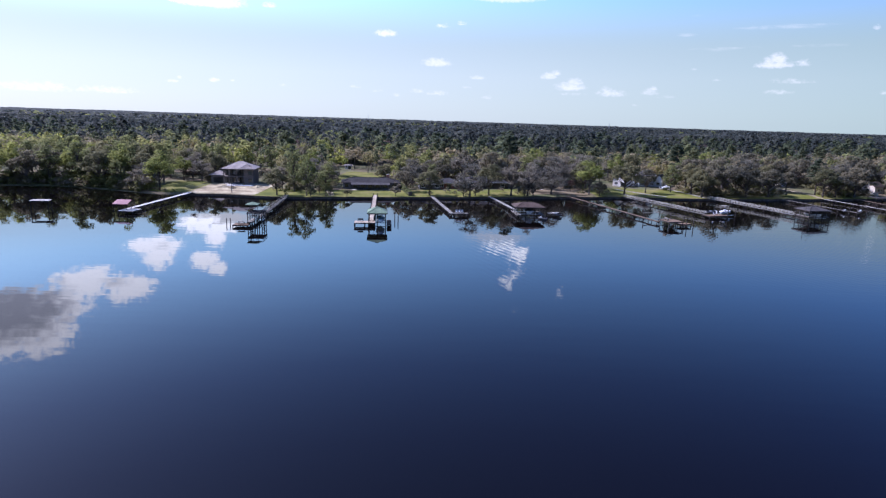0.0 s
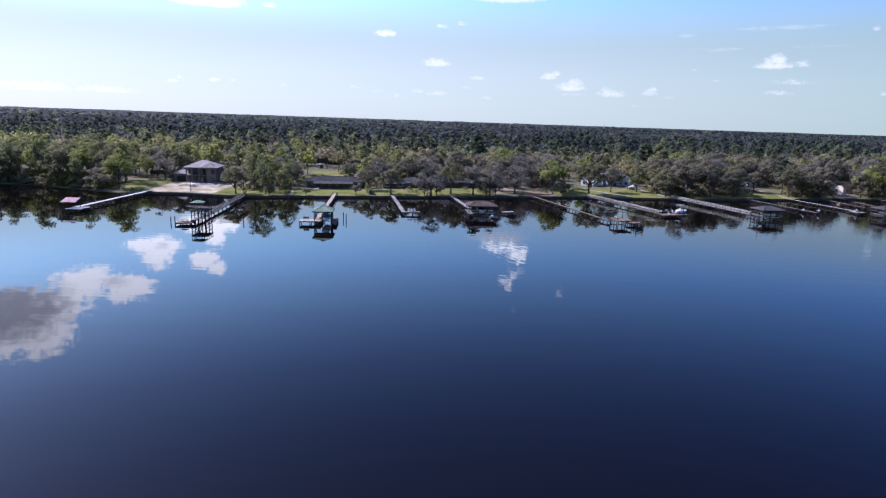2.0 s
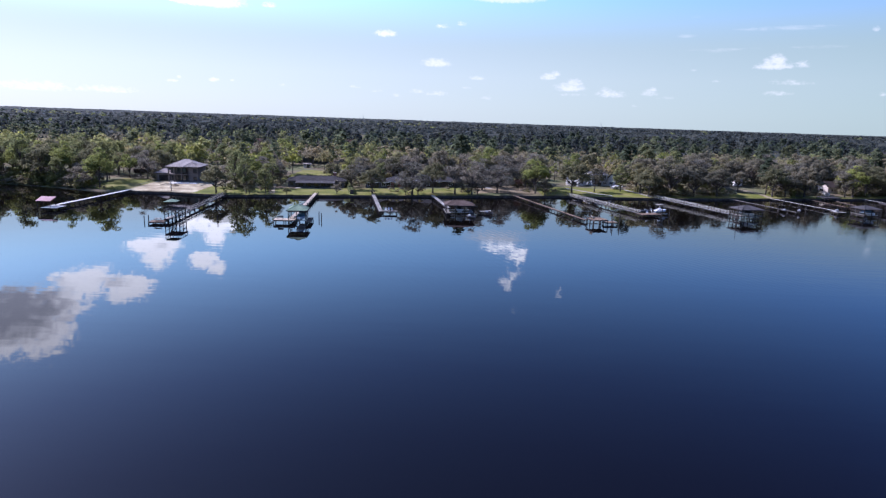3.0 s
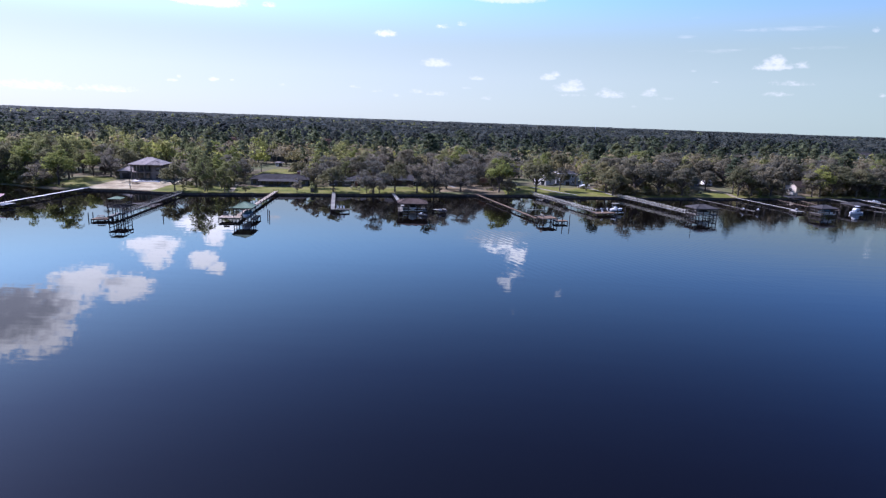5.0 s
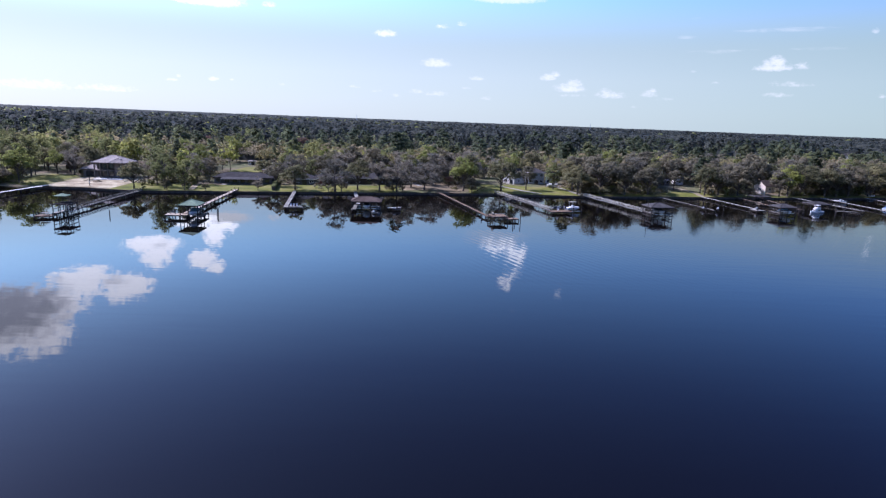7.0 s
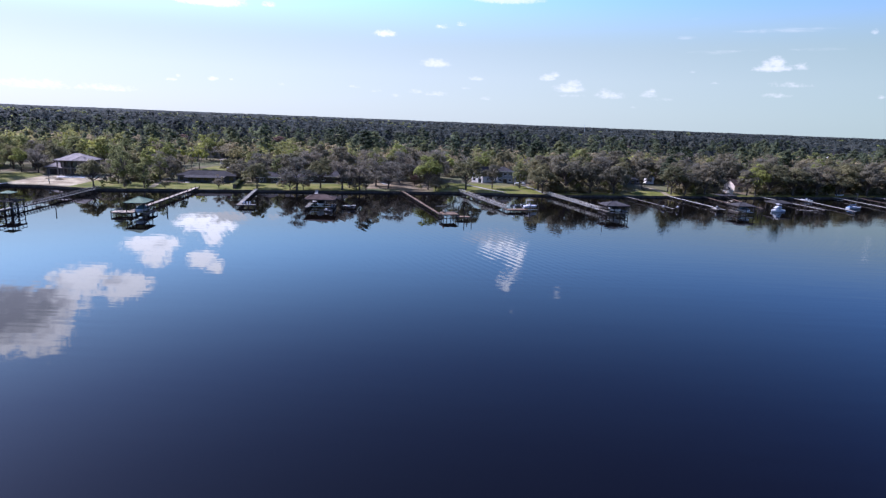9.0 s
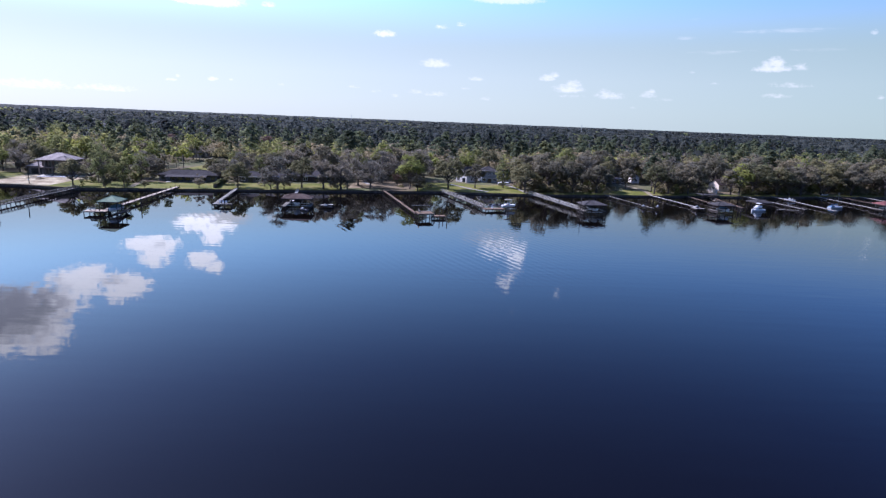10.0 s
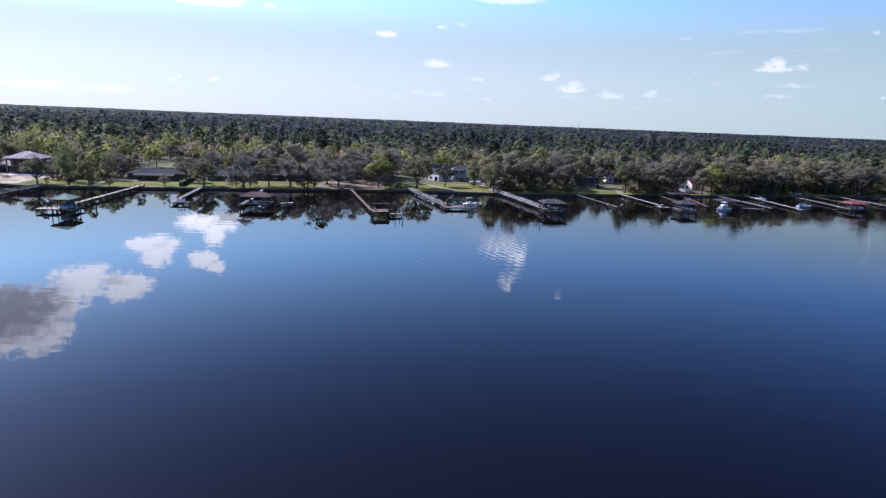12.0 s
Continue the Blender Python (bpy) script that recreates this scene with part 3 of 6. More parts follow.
def build_sea_wall():
    xs = np.concatenate([np.arange(-98, 340, 2.4)])
    root = tagged(new("sea_wall"), "dark timber sea wall along the bank", "sea wall", kind="structure")
    bm, cap = bmesh.new(), bmesh.new()
    for a, b in zip(xs[:-1], xs[1:]):
        p, q = Vector((a, shore(a) - 0.12, 0)), Vector((b, shore(b) - 0.12, 0))
        d = q - p
        m = Matrix.Translation(p) @ d.to_track_quat("X", "Z").to_matrix().to_4x4()
        n = 6
        for k in range(n):
            lo = d.length * k / n
            box(bm, (lo + 0.01, -0.06 - 0.02 * (k % 2), -1.2), (lo + d.length / n - 0.01, 0.06, 0.58), m)
        box(cap, (0, -0.2, 0.58), (d.length, 0.24, 0.74), m)
    part("boards", bm, SEAWALL, root)
    part("cap", cap, DECK_BROWN, root)


build_sea_wall()

# ---------------------------------------------------------------- trees
rng = np.random.default_rng(7)


def leaf_cards(points, outward, size, r, flat=1.0, rough=0.35, bend=1.0):
    """Small irregular four-sided leaf clumps at the points."""
    n = len(points)
    nor = outward * 1.1 + r.normal(0, rough, (n, 3)) + np.array([0, 0, 0.25])
    nor /= np.linalg.norm(nor, axis=1)[:, None] + 1e-9
    t = np.cross(nor, r.normal(0, 1, (n, 3))) if flat > 0.3 else outward * np.array([1, 1, 0.5]) + r.normal(0, 0.45, (n, 3)) + np.array([0, 0, 0.55])
    if flat <= 0.3:
        nor = np.cross(t, r.normal(0, 1, (n, 3)))
        nor /= np.linalg.norm(nor, axis=1)[:, None] + 1e-9
    t /= np.linalg.norm(t, axis=1)[:, None] + 1e-9
    b = np.cross(nor, t)
    s = size * r.uniform(0.55, 1.35, (n, 1))
    v = np.empty((n, 4, 3))
    for k, (u, w) in enumerate(((-1, -0.5), (0.2, -1), (1, 0.4), (-0.3, 1))):
        v[:, k] = points + s * (t * (u + r.uniform(-0.3, 0.3, (n, 1))) + b * flat * (w + r.uniform(-0.3, 0.3, (n, 1)))) * 0.5
        v[:, k] += nor * s * bend * (0.16 if k % 2 else -0.16)
    return v.reshape(-1, 3)


def unit(r, n, low=-0.5):
    d = r.normal(0, 1, (n, 3))
    d /= np.linalg.norm(d, axis=1)[:, None]
    d[:, 2] = np.where(d[:, 2] < low, -d[:, 2], d[:, 2])
    return d


def crown_shape(kind, r, n, size, calm=1.0):
    """Leaf clumps of a tree of height 1 and crown radius about 0.42, and the limb ends."""
    if kind == "pine":
        tips, pts, out = [], [], []
        for k in range(26):
            z = 0.5 + 0.5 * (k + r.uniform(0, 1)) / 26
            a = r.uniform(0, 6.28)
            rel = (z - 0.5) / 0.5
            ln = 0.25 * (1 - rel ** 1.7) ** 0.7 * r.uniform(0.5, 1.15) + 0.03
            tips.append((math.cos(a) * ln, math.sin(a) * ln, z + 0.02))
        tips = np.array(tips)
        pick = r.integers(0, len(tips), n)
        f = r.uniform(0.35, 1.1, (n, 1))
        c = tips[pick] * np.concatenate([f, f, np.ones((n, 1))], 1)
        o = unit(r, n, -0.2)
        p = c + o * np.array([0.062, 0.062, 0.035]) * r.uniform(0.4, 1.2, (n, 1))
        o = o * 0.45 + p * np.array([2.6, 2.6, 0]) + np.array([0, 0, 0.35])
        return leaf_cards(p, o, size, r, 1.0, 0.55 * calm, calm), tips[::3]
    lobes, spread, small, big = {"oak": (30, 0.35, 0.06, 0.12), "round": (24, 0.27, 0.07, 0.12), "bare": (20, 0.33, 0.07, 0.13), "tall": (30, 0.2, 0.05, 0.095), "broad": (9, 0.3, 0.12, 0.2)}[kind]
    cs, rs = [], []
    for k in range(lobes):
        a = 2.4 * k + r.uniform(-0.5, 0.5)
        q = math.sqrt(r.uniform(0.02, 1))
        if kind == "tall":
            z = r.uniform(0.22, 0.9)
            rad = spread * q * (1.15 - 1.2 * abs(z - 0.5))
        else:
            rad = spread * q * r.uniform(0.8, 1.12)
            z = (0.18 if kind == "bare" else 0.28) + (0.7 if kind == "bare" else 0.6) * (1 - q * q * 0.62) * r.uniform(0.3 if kind == "bare" else 0.4, 1.0)
        cs.append((rad * math.cos(a), rad * math.sin(a), z))
        rs.append(r.uniform(small, big))
    cs, rs = np.array(cs), np.array(rs)
    pick = r.choice(lobes, n, p=rs ** 2 / (rs ** 2).sum())
    o = unit(r, n, -0.45)
    depth = r.uniform(0.55, 1.2, (n, 1)) if kind != "bare" else r.uniform(0.2, 1.15, (n, 1))
    p = cs[pick] + o * rs[pick][:, None] * depth * np.array([1.15, 1.15, 0.8])
    p[:, 2] += r.normal(0, 0.006, n)
    v = leaf_cards(p, o, size, r, 0.13 if kind == "bare" else 1.0, 0.32 * calm, calm)
    return v, cs


def tree_model(name, label, kind, mat, seed, height, count, size):
    """A tree of real height at the origin: trunk with limbs, crown of many small clumps."""
    r = np.random.default_rng(seed)
    ob = thing(name, Matrix.Identity(4), label, "tree")
    v, ends = crown_shape(kind, r, count, size / height)
    bm = bmesh.new()
    top = 0.93 if kind == "pine" else 0.5
    base = 0.024 if kind in ("oak", "bare") else 0.018
    bends = [Vector((0, 0, -0.02))]
    for k in range(1, 5):
        bends.append(Vector((r.normal(0, 0.008), r.normal(0, 0.008), top * k / 4)))
    for k in range(4):
        f0, f1 = 1 - 0.8 * k / 4, 1 - 0.8 * (k + 1) / 4
        rod(bm, bends[k] * height, bends[k + 1] * height, base * height * f0 * (1.25 if k == 0 else 1), base * height * f1, 7)
    for e in ends:
        e = Vector(e)
        z = min(top, max(0.16, e.z - 0.18 - 0.25 * math.hypot(e.x, e.y)))
        k = min(3, int(z / top * 4))
        s = bends[k].lerp(bends[k + 1], z / top * 4 - k)
        mid = s.lerp(e, 0.55) + Vector((r.normal(0, 0.02), r.normal(0, 0.02), 0.02))
        rod(bm, s * height, mid * height, base * height * 0.42, base * height * 0.26, 4)
        rod(bm, mid * height, e * height, base * height * 0.26, base * height * 0.08, 3)
        if kind == "bare":
            for q in range(5):
                tip = e + Vector(r.normal(0, 0.09, 3))
                rod(bm, e.lerp(mid, 0.3 * q / 5) * height, tip * height, base * height * 0.1, base * height * 0.03, 3)
    part("trunk", bm, TWIG if kind == "bare" else BARK, ob)
    q = np.arange(count * 4).reshape(-1, 4)
    mesh_object("crown", v * height, q, mats=[mat], parent=ob)
    return ob


OAK_L = "live oak hung with grey moss on the bank"
MODELS = {
    OAK: [tree_model("oak_tree", OAK_L, "oak", LEAF_OAK, s, 15, 2300, 0.52) for s in (11, 12, 13)],
    OLIVE: [tree_model("oak_tree", "broad oak with olive-brown spring leaves", "oak", LEAF_OLIVE, s, 15, 2300, 0.52) for s in (21, 22)],
    SPRING: [tree_model("maple_tree", "round tree in bright yellow-green new leaf", "round", LEAF_SPRING, s, 14, 1900, 0.46) for s in (31, 32)],
    GREEN: [tree_model("broadleaf_tree", "tall green broadleaf tree by the water", "tall", LEAF_GREEN, s, 16, 1800, 0.44) for s in (41, 42, 43)],
    PINE: [tree_model("pine_tree", "tall dark pine with a thin crown", "pine", LEAF_PINE, s, 20, 1100, 0.85) for s in (51, 52)],
    RUST: [tree_model("maple_tree", "round maple in reddish bud among the woods", "round", LEAF_RUST, s, 14, 1500, 0.46) for s in (71,)],
    MOSS: [tree_model("bare_tree", "leafless grey tree with twigs and moss", "bare", LEAF_MOSS, s, 15, 2600, 0.95) for s in (61, 62, 63)],
}
BASE_H = {OAK: 15, OLIVE: 15, SPRING: 14, GREEN: 16, PINE: 20, MOSS: 15, RUST: 14}
planted, used = [], {}


def plant(x, y, height, radius, kind, spin=None):
    models = MODELS[kind]
    k = used.get(kind, 0)
    used[kind] = k + 1
    s = height / BASE_H[kind]
    w = radius / (0.42 * BASE_H[kind]) if radius else s
    w = min(max(w, 0.75 * s), 1.35 * s)
    m = pose(x, y, float(land_z(x, y)), 0, 0, rng.uniform(0, 360) if spin is None else spin) @ Matrix.Diagonal((w, w, s, 1))
    if k < len(models):
        models[k].matrix_basis = m
    else:
        copy_thing_scaled(models[k % len(models)], m)
    planted.append((x, y))


def copy_thing_scaled(model, m):
    keep = model.matrix_basis.copy()
    model.matrix_basis = Matrix.Identity(4)
    c = copy_thing(model, m)
    model.matrix_basis = keep
    return c


BANK_TREES = [
    (-109, 226, 16.5, 7.2, SPRING), (-127, 230, 12, 4.8, GREEN), (-160, 240, 17, 7.8, GREEN), (-147, 239, 18, 7.8, GREEN), (-175, 239, 18, 7.7, SPRING),
    (-137, 236, 17, 7.2, OLIVE), (-117, 226, 10, 4.6, MOSS), (-120, 236, 12.5, 5.4, MOSS), (-153, 246, 18, 7.0, SPRING), (-50, 220.5, 4.5, 2.6, OLIVE), (-43, 222.8, 3.6, 2.2, GREEN), (-37, 223.8, 3.2, 2.0, OLIVE), (-63, 222, 12, 5.4, OLIVE), (-52, 223, 16, 5.7, GREEN),
    (-45, 224, 12, 4.7, GREEN), (-59, 232, 17, 5.7, GREEN), (-19, 230, 6, 2.6, MOSS), (-6, 236, 12, 5.8, OLIVE), (10, 235, 16, 7.6, MOSS),
    (18, 242, 15, 6.4, OLIVE), (27, 241, 16, 6.9, MOSS), (34, 242, 15, 6.4, MOSS), (45, 250, 14, 7.1, MOSS), (7.5, 234.6, 7, 3.6, MOSS), (12.3, 236.4, 8, 3.8, MOSS), (32.6, 241.6, 7, 3.6, MOSS), (36.4, 243.4, 8, 3.8, MOSS), (55.3, 262, 6, 3, RUST), (39, 256, 15, 6.5, MOSS), (30, 287, 21, None, PINE)]
EAST_TREES = [
    (61.5, 253, 16.5, 7.6, SPRING), (65, 249, 7, 4.7, OAK), (78, 257, 16, 7.5, OLIVE), (90, 266, 12, 5.1, OAK), (103, 271, 13, 6.9, GREEN),
    (111, 256, 14, 6.8, OLIVE), (122, 261, 19, 9.4, OAK), (133, 262, 15, 7.4, OAK), (144, 264, 14, 7.4, OAK), (172, 270, 16, 6.5, OLIVE),
    (179, 272, 14, 7.1, OAK), (189, 274, 15, 7.6, OAK), (211, 279, 13, 5.5, OAK), (216, 281, 16, 8.8, SPRING), (236, 285, 16, 9.0, OLIVE)]
FAR_EAST_TREES = [
    (250, 289, 16, 9.1, OAK), (224, 284, 18, 9.6, OLIVE), (243, 287, 15, 9.0, OAK), (263, 292, 12, 4.9, OLIVE), (266, 299, 17, 10.1, OLIVE),
    (280, 297, 14, 8.9, OAK), (300, 301, 17, 10.1, OAK), (318, 306, 16, 9, OAK)]
INLAND_TREES = [
    (45, 300, 18, 7.5, SPRING), (23, 290, 14, 5.5, SPRING), (0, 285, 15, 6, OLIVE), (143, 330, 17, 7, SPRING), (-120, 300, 14, 6.5, SPRING),
    (-159, 320, 15, 7, SPRING), (-98, 292, 15, 6.5, SPRING), (-76, 300, 16, 7, SPRING), (-64, 286, 14, 6, SPRING), (-71, 350, 17, 7.5, SPRING),
    (-84, 288, 14, 6, GREEN), (-107, 284, 15, 6, GREEN), (-30, 330, 16, 7, SPRING), (-18, 345, 16, 6.5, GREEN), (-95, 372, 16, 7, RUST),
    (-40, 392, 17, 7, RUST), (88, 310, 15, 6, SPRING), (100, 322, 16, 6.5, OLIVE), (189, 300, 15, 7.5, OLIVE), (163, 284, 11, 5.2, OAK), (-10, 310, 14, 6, SPRING)]
for row in BANK_TREES + EAST_TREES + FAR_EAST_TREES + INLAND_TREES:
    plant(*row)

# clearings: x0, x1, y0, y1
CLEAR = [(-99, -66, 214, 275), (-46, -16, 226, 262), (-14, 4, 234, 263), (-50, -28, 262, 312), (-72, -46, 214, 226), (36, 62, 240, 268),
         (66, 110, 245, 302), (152, 172, 256, 284), (-114, -97, 214, 250), (-16, 34, 226, 240), (2, 36, 238, 271), (84, 112, 285, 303), (-64, -44, 300, 334),
         (158, 176, 280, 306), (170, 182, 285, 312), (200, 216, 276, 300), (262, 276, 286, 304), (-290, -262, 585, 640), (376, 432, 480, 545), (410, 480, 545, 610), (448, 530, 605, 672), (236, 285, 430, 480), (256, 312, 480, 540), (236, 262, 545, 600), (205, 242, 480, 545)]


def free(x, y, gap):
    if any(a < x < b and c < y < d for a, b, c, d in CLEAR):
        return False
    return all((x - p) ** 2 + (y - q) ** 2 > gap * gap for p, q in planted)


def species(x, y, r):
    """Kinds mix in patches: fresh green to the west, oaks and pines to the east and inland."""
    patchy = noise.noise(Vector((x * 0.012, y * 0.012, 3.0)))
    inland = min(max((y - shore(x) - 60) / 130, 0), 1)
    west = min(max((60 - x) / 160, 0), 1)
    w = np.array([0.34 - 0.22 * west, 0.24, 0.045 + 0.14 * west, 0.15 + 0.33 * west, 0.02 + (0.42 - 0.2 * west) * inland + 0.5 * inland * max(-patchy, 0), 0.17 + 0.1 * west])
    fresh = min(max(0.5 + 1.6 * noise.noise(Vector((x * 0.016, y * 0.016, 8.0))), 0.1), 1.5)
    w *= np.array([1, 1, fresh * (1 - 0.75 * inland), 1 - 0.45 * inland, 1, 1 + 0.2 * inland])
    stand = min(max((x - 60) / 80, 0), 1) * min(max((y - shore(x) - 150) / 60, 0), 1) * min(max(0.75 + 1.5 * noise.noise(Vector((x * 0.007, y * 0.007, 4.0))), 0), 1)
    w[4] += 1.6 * stand
    return int(r.choice(6, p=w / w.sum()))


count = 0
for i in range(6000):
    x = rng.uniform(-190, 345)
    d = rng.uniform(2, 13) if x < -112 else rng.uniform(9, 52)
    if x < -112 and rng.uniform() < 0.4:
        d = rng.uniform(13, 52)
    y = float(shore(x)) + d
    if not free(x, y, 7.2):
        continue
    kind = species(x, y, rng)
    if x < -112 and kind in (PINE, MOSS):
        kind = GREEN
    if 0 < x < 72 and rng.uniform() < 0.6:
        kind = MOSS
    h = (rng.uniform(12.5, 18.5) if x < -112 or x > 0 else rng.uniform(8.5, 14.5)) * (1.18 if kind == PINE else 1)
    plant(x, y, h, None, kind)
    count += 1
    if count >= 250:
        break


def low_model(kind, seed, count, size, trunk=True, shape=None, calm=1.0):
    """Arrays of a simple tree of height 1: vertices, faces and materials."""
    r = np.random.default_rng(seed)
    shape = shape or {OAK: "oak", OLIVE: "oak", SPRING: "round", GREEN: "tall", PINE: "pine", MOSS: "bare"}[kind]
    v, _ = crown_shape(shape, r, count, size, calm)
    idx = np.full(count, kind)
    if trunk:
        top, w = (0.95, 0.012) if kind == PINE else (0.6, 0.016)
        ring = np.array([(w, 0), (0, w), (-w, 0), (0, -w)])
        t = []
        for k in range(4):
            a, b = ring[k], ring[(k + 1) % 4]
            t += [(a[0], a[1], 0), (b[0], b[1], 0), (b[0] * 0.4, b[1] * 0.4, top), (a[0] * 0.4, a[1] * 0.4, top)]
        v = np.concatenate([v, np.array(t)])
        idx = np.concatenate([idx, np.full(4, WOOD)])
    return v, idx


def woodland(name, label, places, models):
    """One joined stretch of woods: places are rows of x, y, height, width factor, kind."""
    V, I, T = [], [], []
    for x, y, z, h, w, kind in places:
        v, idx = models[kind][rng.integers(len(models[kind]))]
        a = rng.uniform(0, 6.28)
        c, s = math.cos(a) * h * w, math.sin(a) * h * w
        V.append(np.stack([v[:, 0] * c - v[:, 1] * s + x, v[:, 0] * s + v[:, 1] * c + y, v[:, 2] * h + z], 1))
        I.append(idx)
        own = 0.15 * rng.normal() + 0.26 * noise.noise(Vector((x * 0.008, y * 0.008, 6.0)))
        T.append(np.full(len(idx), min(max(own, -0.45), 0.26)))
    V, I, T = np.concatenate(V), np.concatenate(I), np.concatenate(T)
    ob = mesh_object(name, V, np.arange(len(V)).reshape(-1, 4), mats=WOODS, index=I)
    ob.data.attributes.new("tone", "FLOAT", "FACE").data.foreach_set("value", T.astype(np.float32))
    return tagged(ob, label, "woods", kind="stuff")


near_grid = {}
for p in planted:
    near_grid.setdefault((int(p[0] // 8), int(p[1] // 8)), []).append(p)


def crowded(x, y, gap):
    i, j = int(x // 8), int(y // 8)
    return any((x - p) ** 2 + (y - q) ** 2 < gap * gap for a in (-1, 0, 1) for b in (-1, 0, 1) for p, q in near_grid.get((i + a, j + b), ()))


def scatter(d0, d1, step, half, hmin, hmax):
    out = []
    d = d0
    while d < d1:
        reach = half(d)
        x = -reach[0]
        while x < reach[1]:
            px, py = x + rng.uniform(-0.45, 0.45) * step, float(shore(np.clip(x, -300, 600))) + d + rng.uniform(-0.45, 0.45) * step
            x += step
            if any(a < px < b and c < py < e for a, b, c, e in CLEAR) or crowded(px, py, 5.5):
                continue
            kind = species(px, py, rng)
            h = rng.uniform(hmin, hmax) * (rng.uniform(1.0, 1.34 if d < 300 else 1.1) if kind == PINE else 1.0) * (1 + 0.14 * noise.noise(Vector((px * 0.02, py * 0.02, 1.5))))
            out.append((px, py, float(land_z(px, py)), h, rng.uniform(0.85, 1.2) * (0.95 if kind == PINE else 1.0), kind))
        d += step
    return out


KINDS = (OAK, OLIVE, SPRING, GREEN, PINE, MOSS)
MID = {k: [low_model(k, 100 + 10 * k + s, 205, 0.078, calm=0.7) for s in range(4)] for k in KINDS}
BACK = {k: [low_model(k, 150 + 10 * k + s, 90, 0.1, calm=0.3) for s in range(4)] for k in KINDS}
FAR = {k: [low_model(k, 200 + 10 * k + s, 27, 0.19, False, "broad", 0.15) for s in range(4)] for k in KINDS}
# far crowns and some inland ones take the leaf colour with painted haze
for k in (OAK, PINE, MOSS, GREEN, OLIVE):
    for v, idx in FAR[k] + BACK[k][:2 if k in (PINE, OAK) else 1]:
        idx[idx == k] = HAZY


def reach(d):
    return 185 + 0.78 * d, 345 + 0.80 * d


woodland("woodland", "dense mixed woods of oak, pine and bare trees", scatter(50, 150, 7.6, reach, 9.5, 15.5), MID)
woodland("inland_woods", "dense woods further inland", scatter(150, 340, 8.0, reach, 10.5, 16.5), BACK)
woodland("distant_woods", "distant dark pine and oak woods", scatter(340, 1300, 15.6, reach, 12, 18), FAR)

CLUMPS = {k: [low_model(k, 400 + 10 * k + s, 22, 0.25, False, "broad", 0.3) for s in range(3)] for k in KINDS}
# all clumps but the green ones carry the painted haze colour
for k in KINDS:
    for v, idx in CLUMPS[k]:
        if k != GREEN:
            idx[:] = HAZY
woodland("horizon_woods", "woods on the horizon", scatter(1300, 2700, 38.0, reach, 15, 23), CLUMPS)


def build_shrubs():
    """Bushes and saplings below the trees and along the wooded bank."""
    places = []
    for i in range(5000):
        x = rng.uniform(-190, 345)
        d = rng.uniform(0.5, 16) if x < -112 else rng.uniform(14, 60)
        if x > 112 and rng.uniform() < 0.5:
            d = rng.uniform(5, 16)
        y = float(shore(x)) + d
        if any(a < x < b and c < y < e for a, b, c, e in CLEAR):
            continue
        k = (OAK, OLIVE, GREEN, OAK, OLIVE)[rng.integers(5)] if x > -112 else (GREEN, OAK, GREEN)[rng.integers(3)]
        places.append((x, y, float(land_z(x, y)) - 1.2, rng.uniform(3.2, 6.5), rng.uniform(1.0, 1.5), k))
        if len(places) > 900:
            break
    for x, d, h, k in ((4, 5, 2.6, OLIVE), (8, 9, 3.2, OAK), (13, 6, 2.8, OAK), (30, 5, 3.0, OAK), (33, 10, 3.6, OLIVE), (36, 5, 2.8, OAK), (24, 14, 3.0, OAK), (1, 12, 3.2, OAK),
                       (9, 3, 2.2, OAK), (32, 3, 2.4, OAK), (58, 6, 3.2, OLIVE), (66, 5, 3.4, OAK), (70, 8, 3.0, OAK), (-6, 6, 2.4, OAK), (-60, 5, 3.0, GREEN), (-110, 4, 2.6, OAK), (-106, 3, 2.2, OAK), (-102, 3, 2.0, GREEN)):
        y = float(shore(x)) + d
        places.append((x, y, float(land_z(x, y)) - 0.5, h, 1.3, k))
    for i in range(110):
        x, d = rng.uniform(-240, -112), rng.uniform(0.2, 2.6)
        y = float(shore(x)) + d
        places.append((x, y, float(land_z(x, y)) - 0.8, rng.uniform(2.6, 4.4), rng.uniform(1.1, 1.6), (OAK, OLIVE, GREEN)[rng.integers(3)]))
    bush = {k: [low_model(k, 300 + 10 * k + s, 72, 0.14, False) for s in range(3)] for k in (OAK, OLIVE, GREEN)}
    woodland("shrubs", "bushes and saplings under the bank trees", places, bush)


build_shrubs()


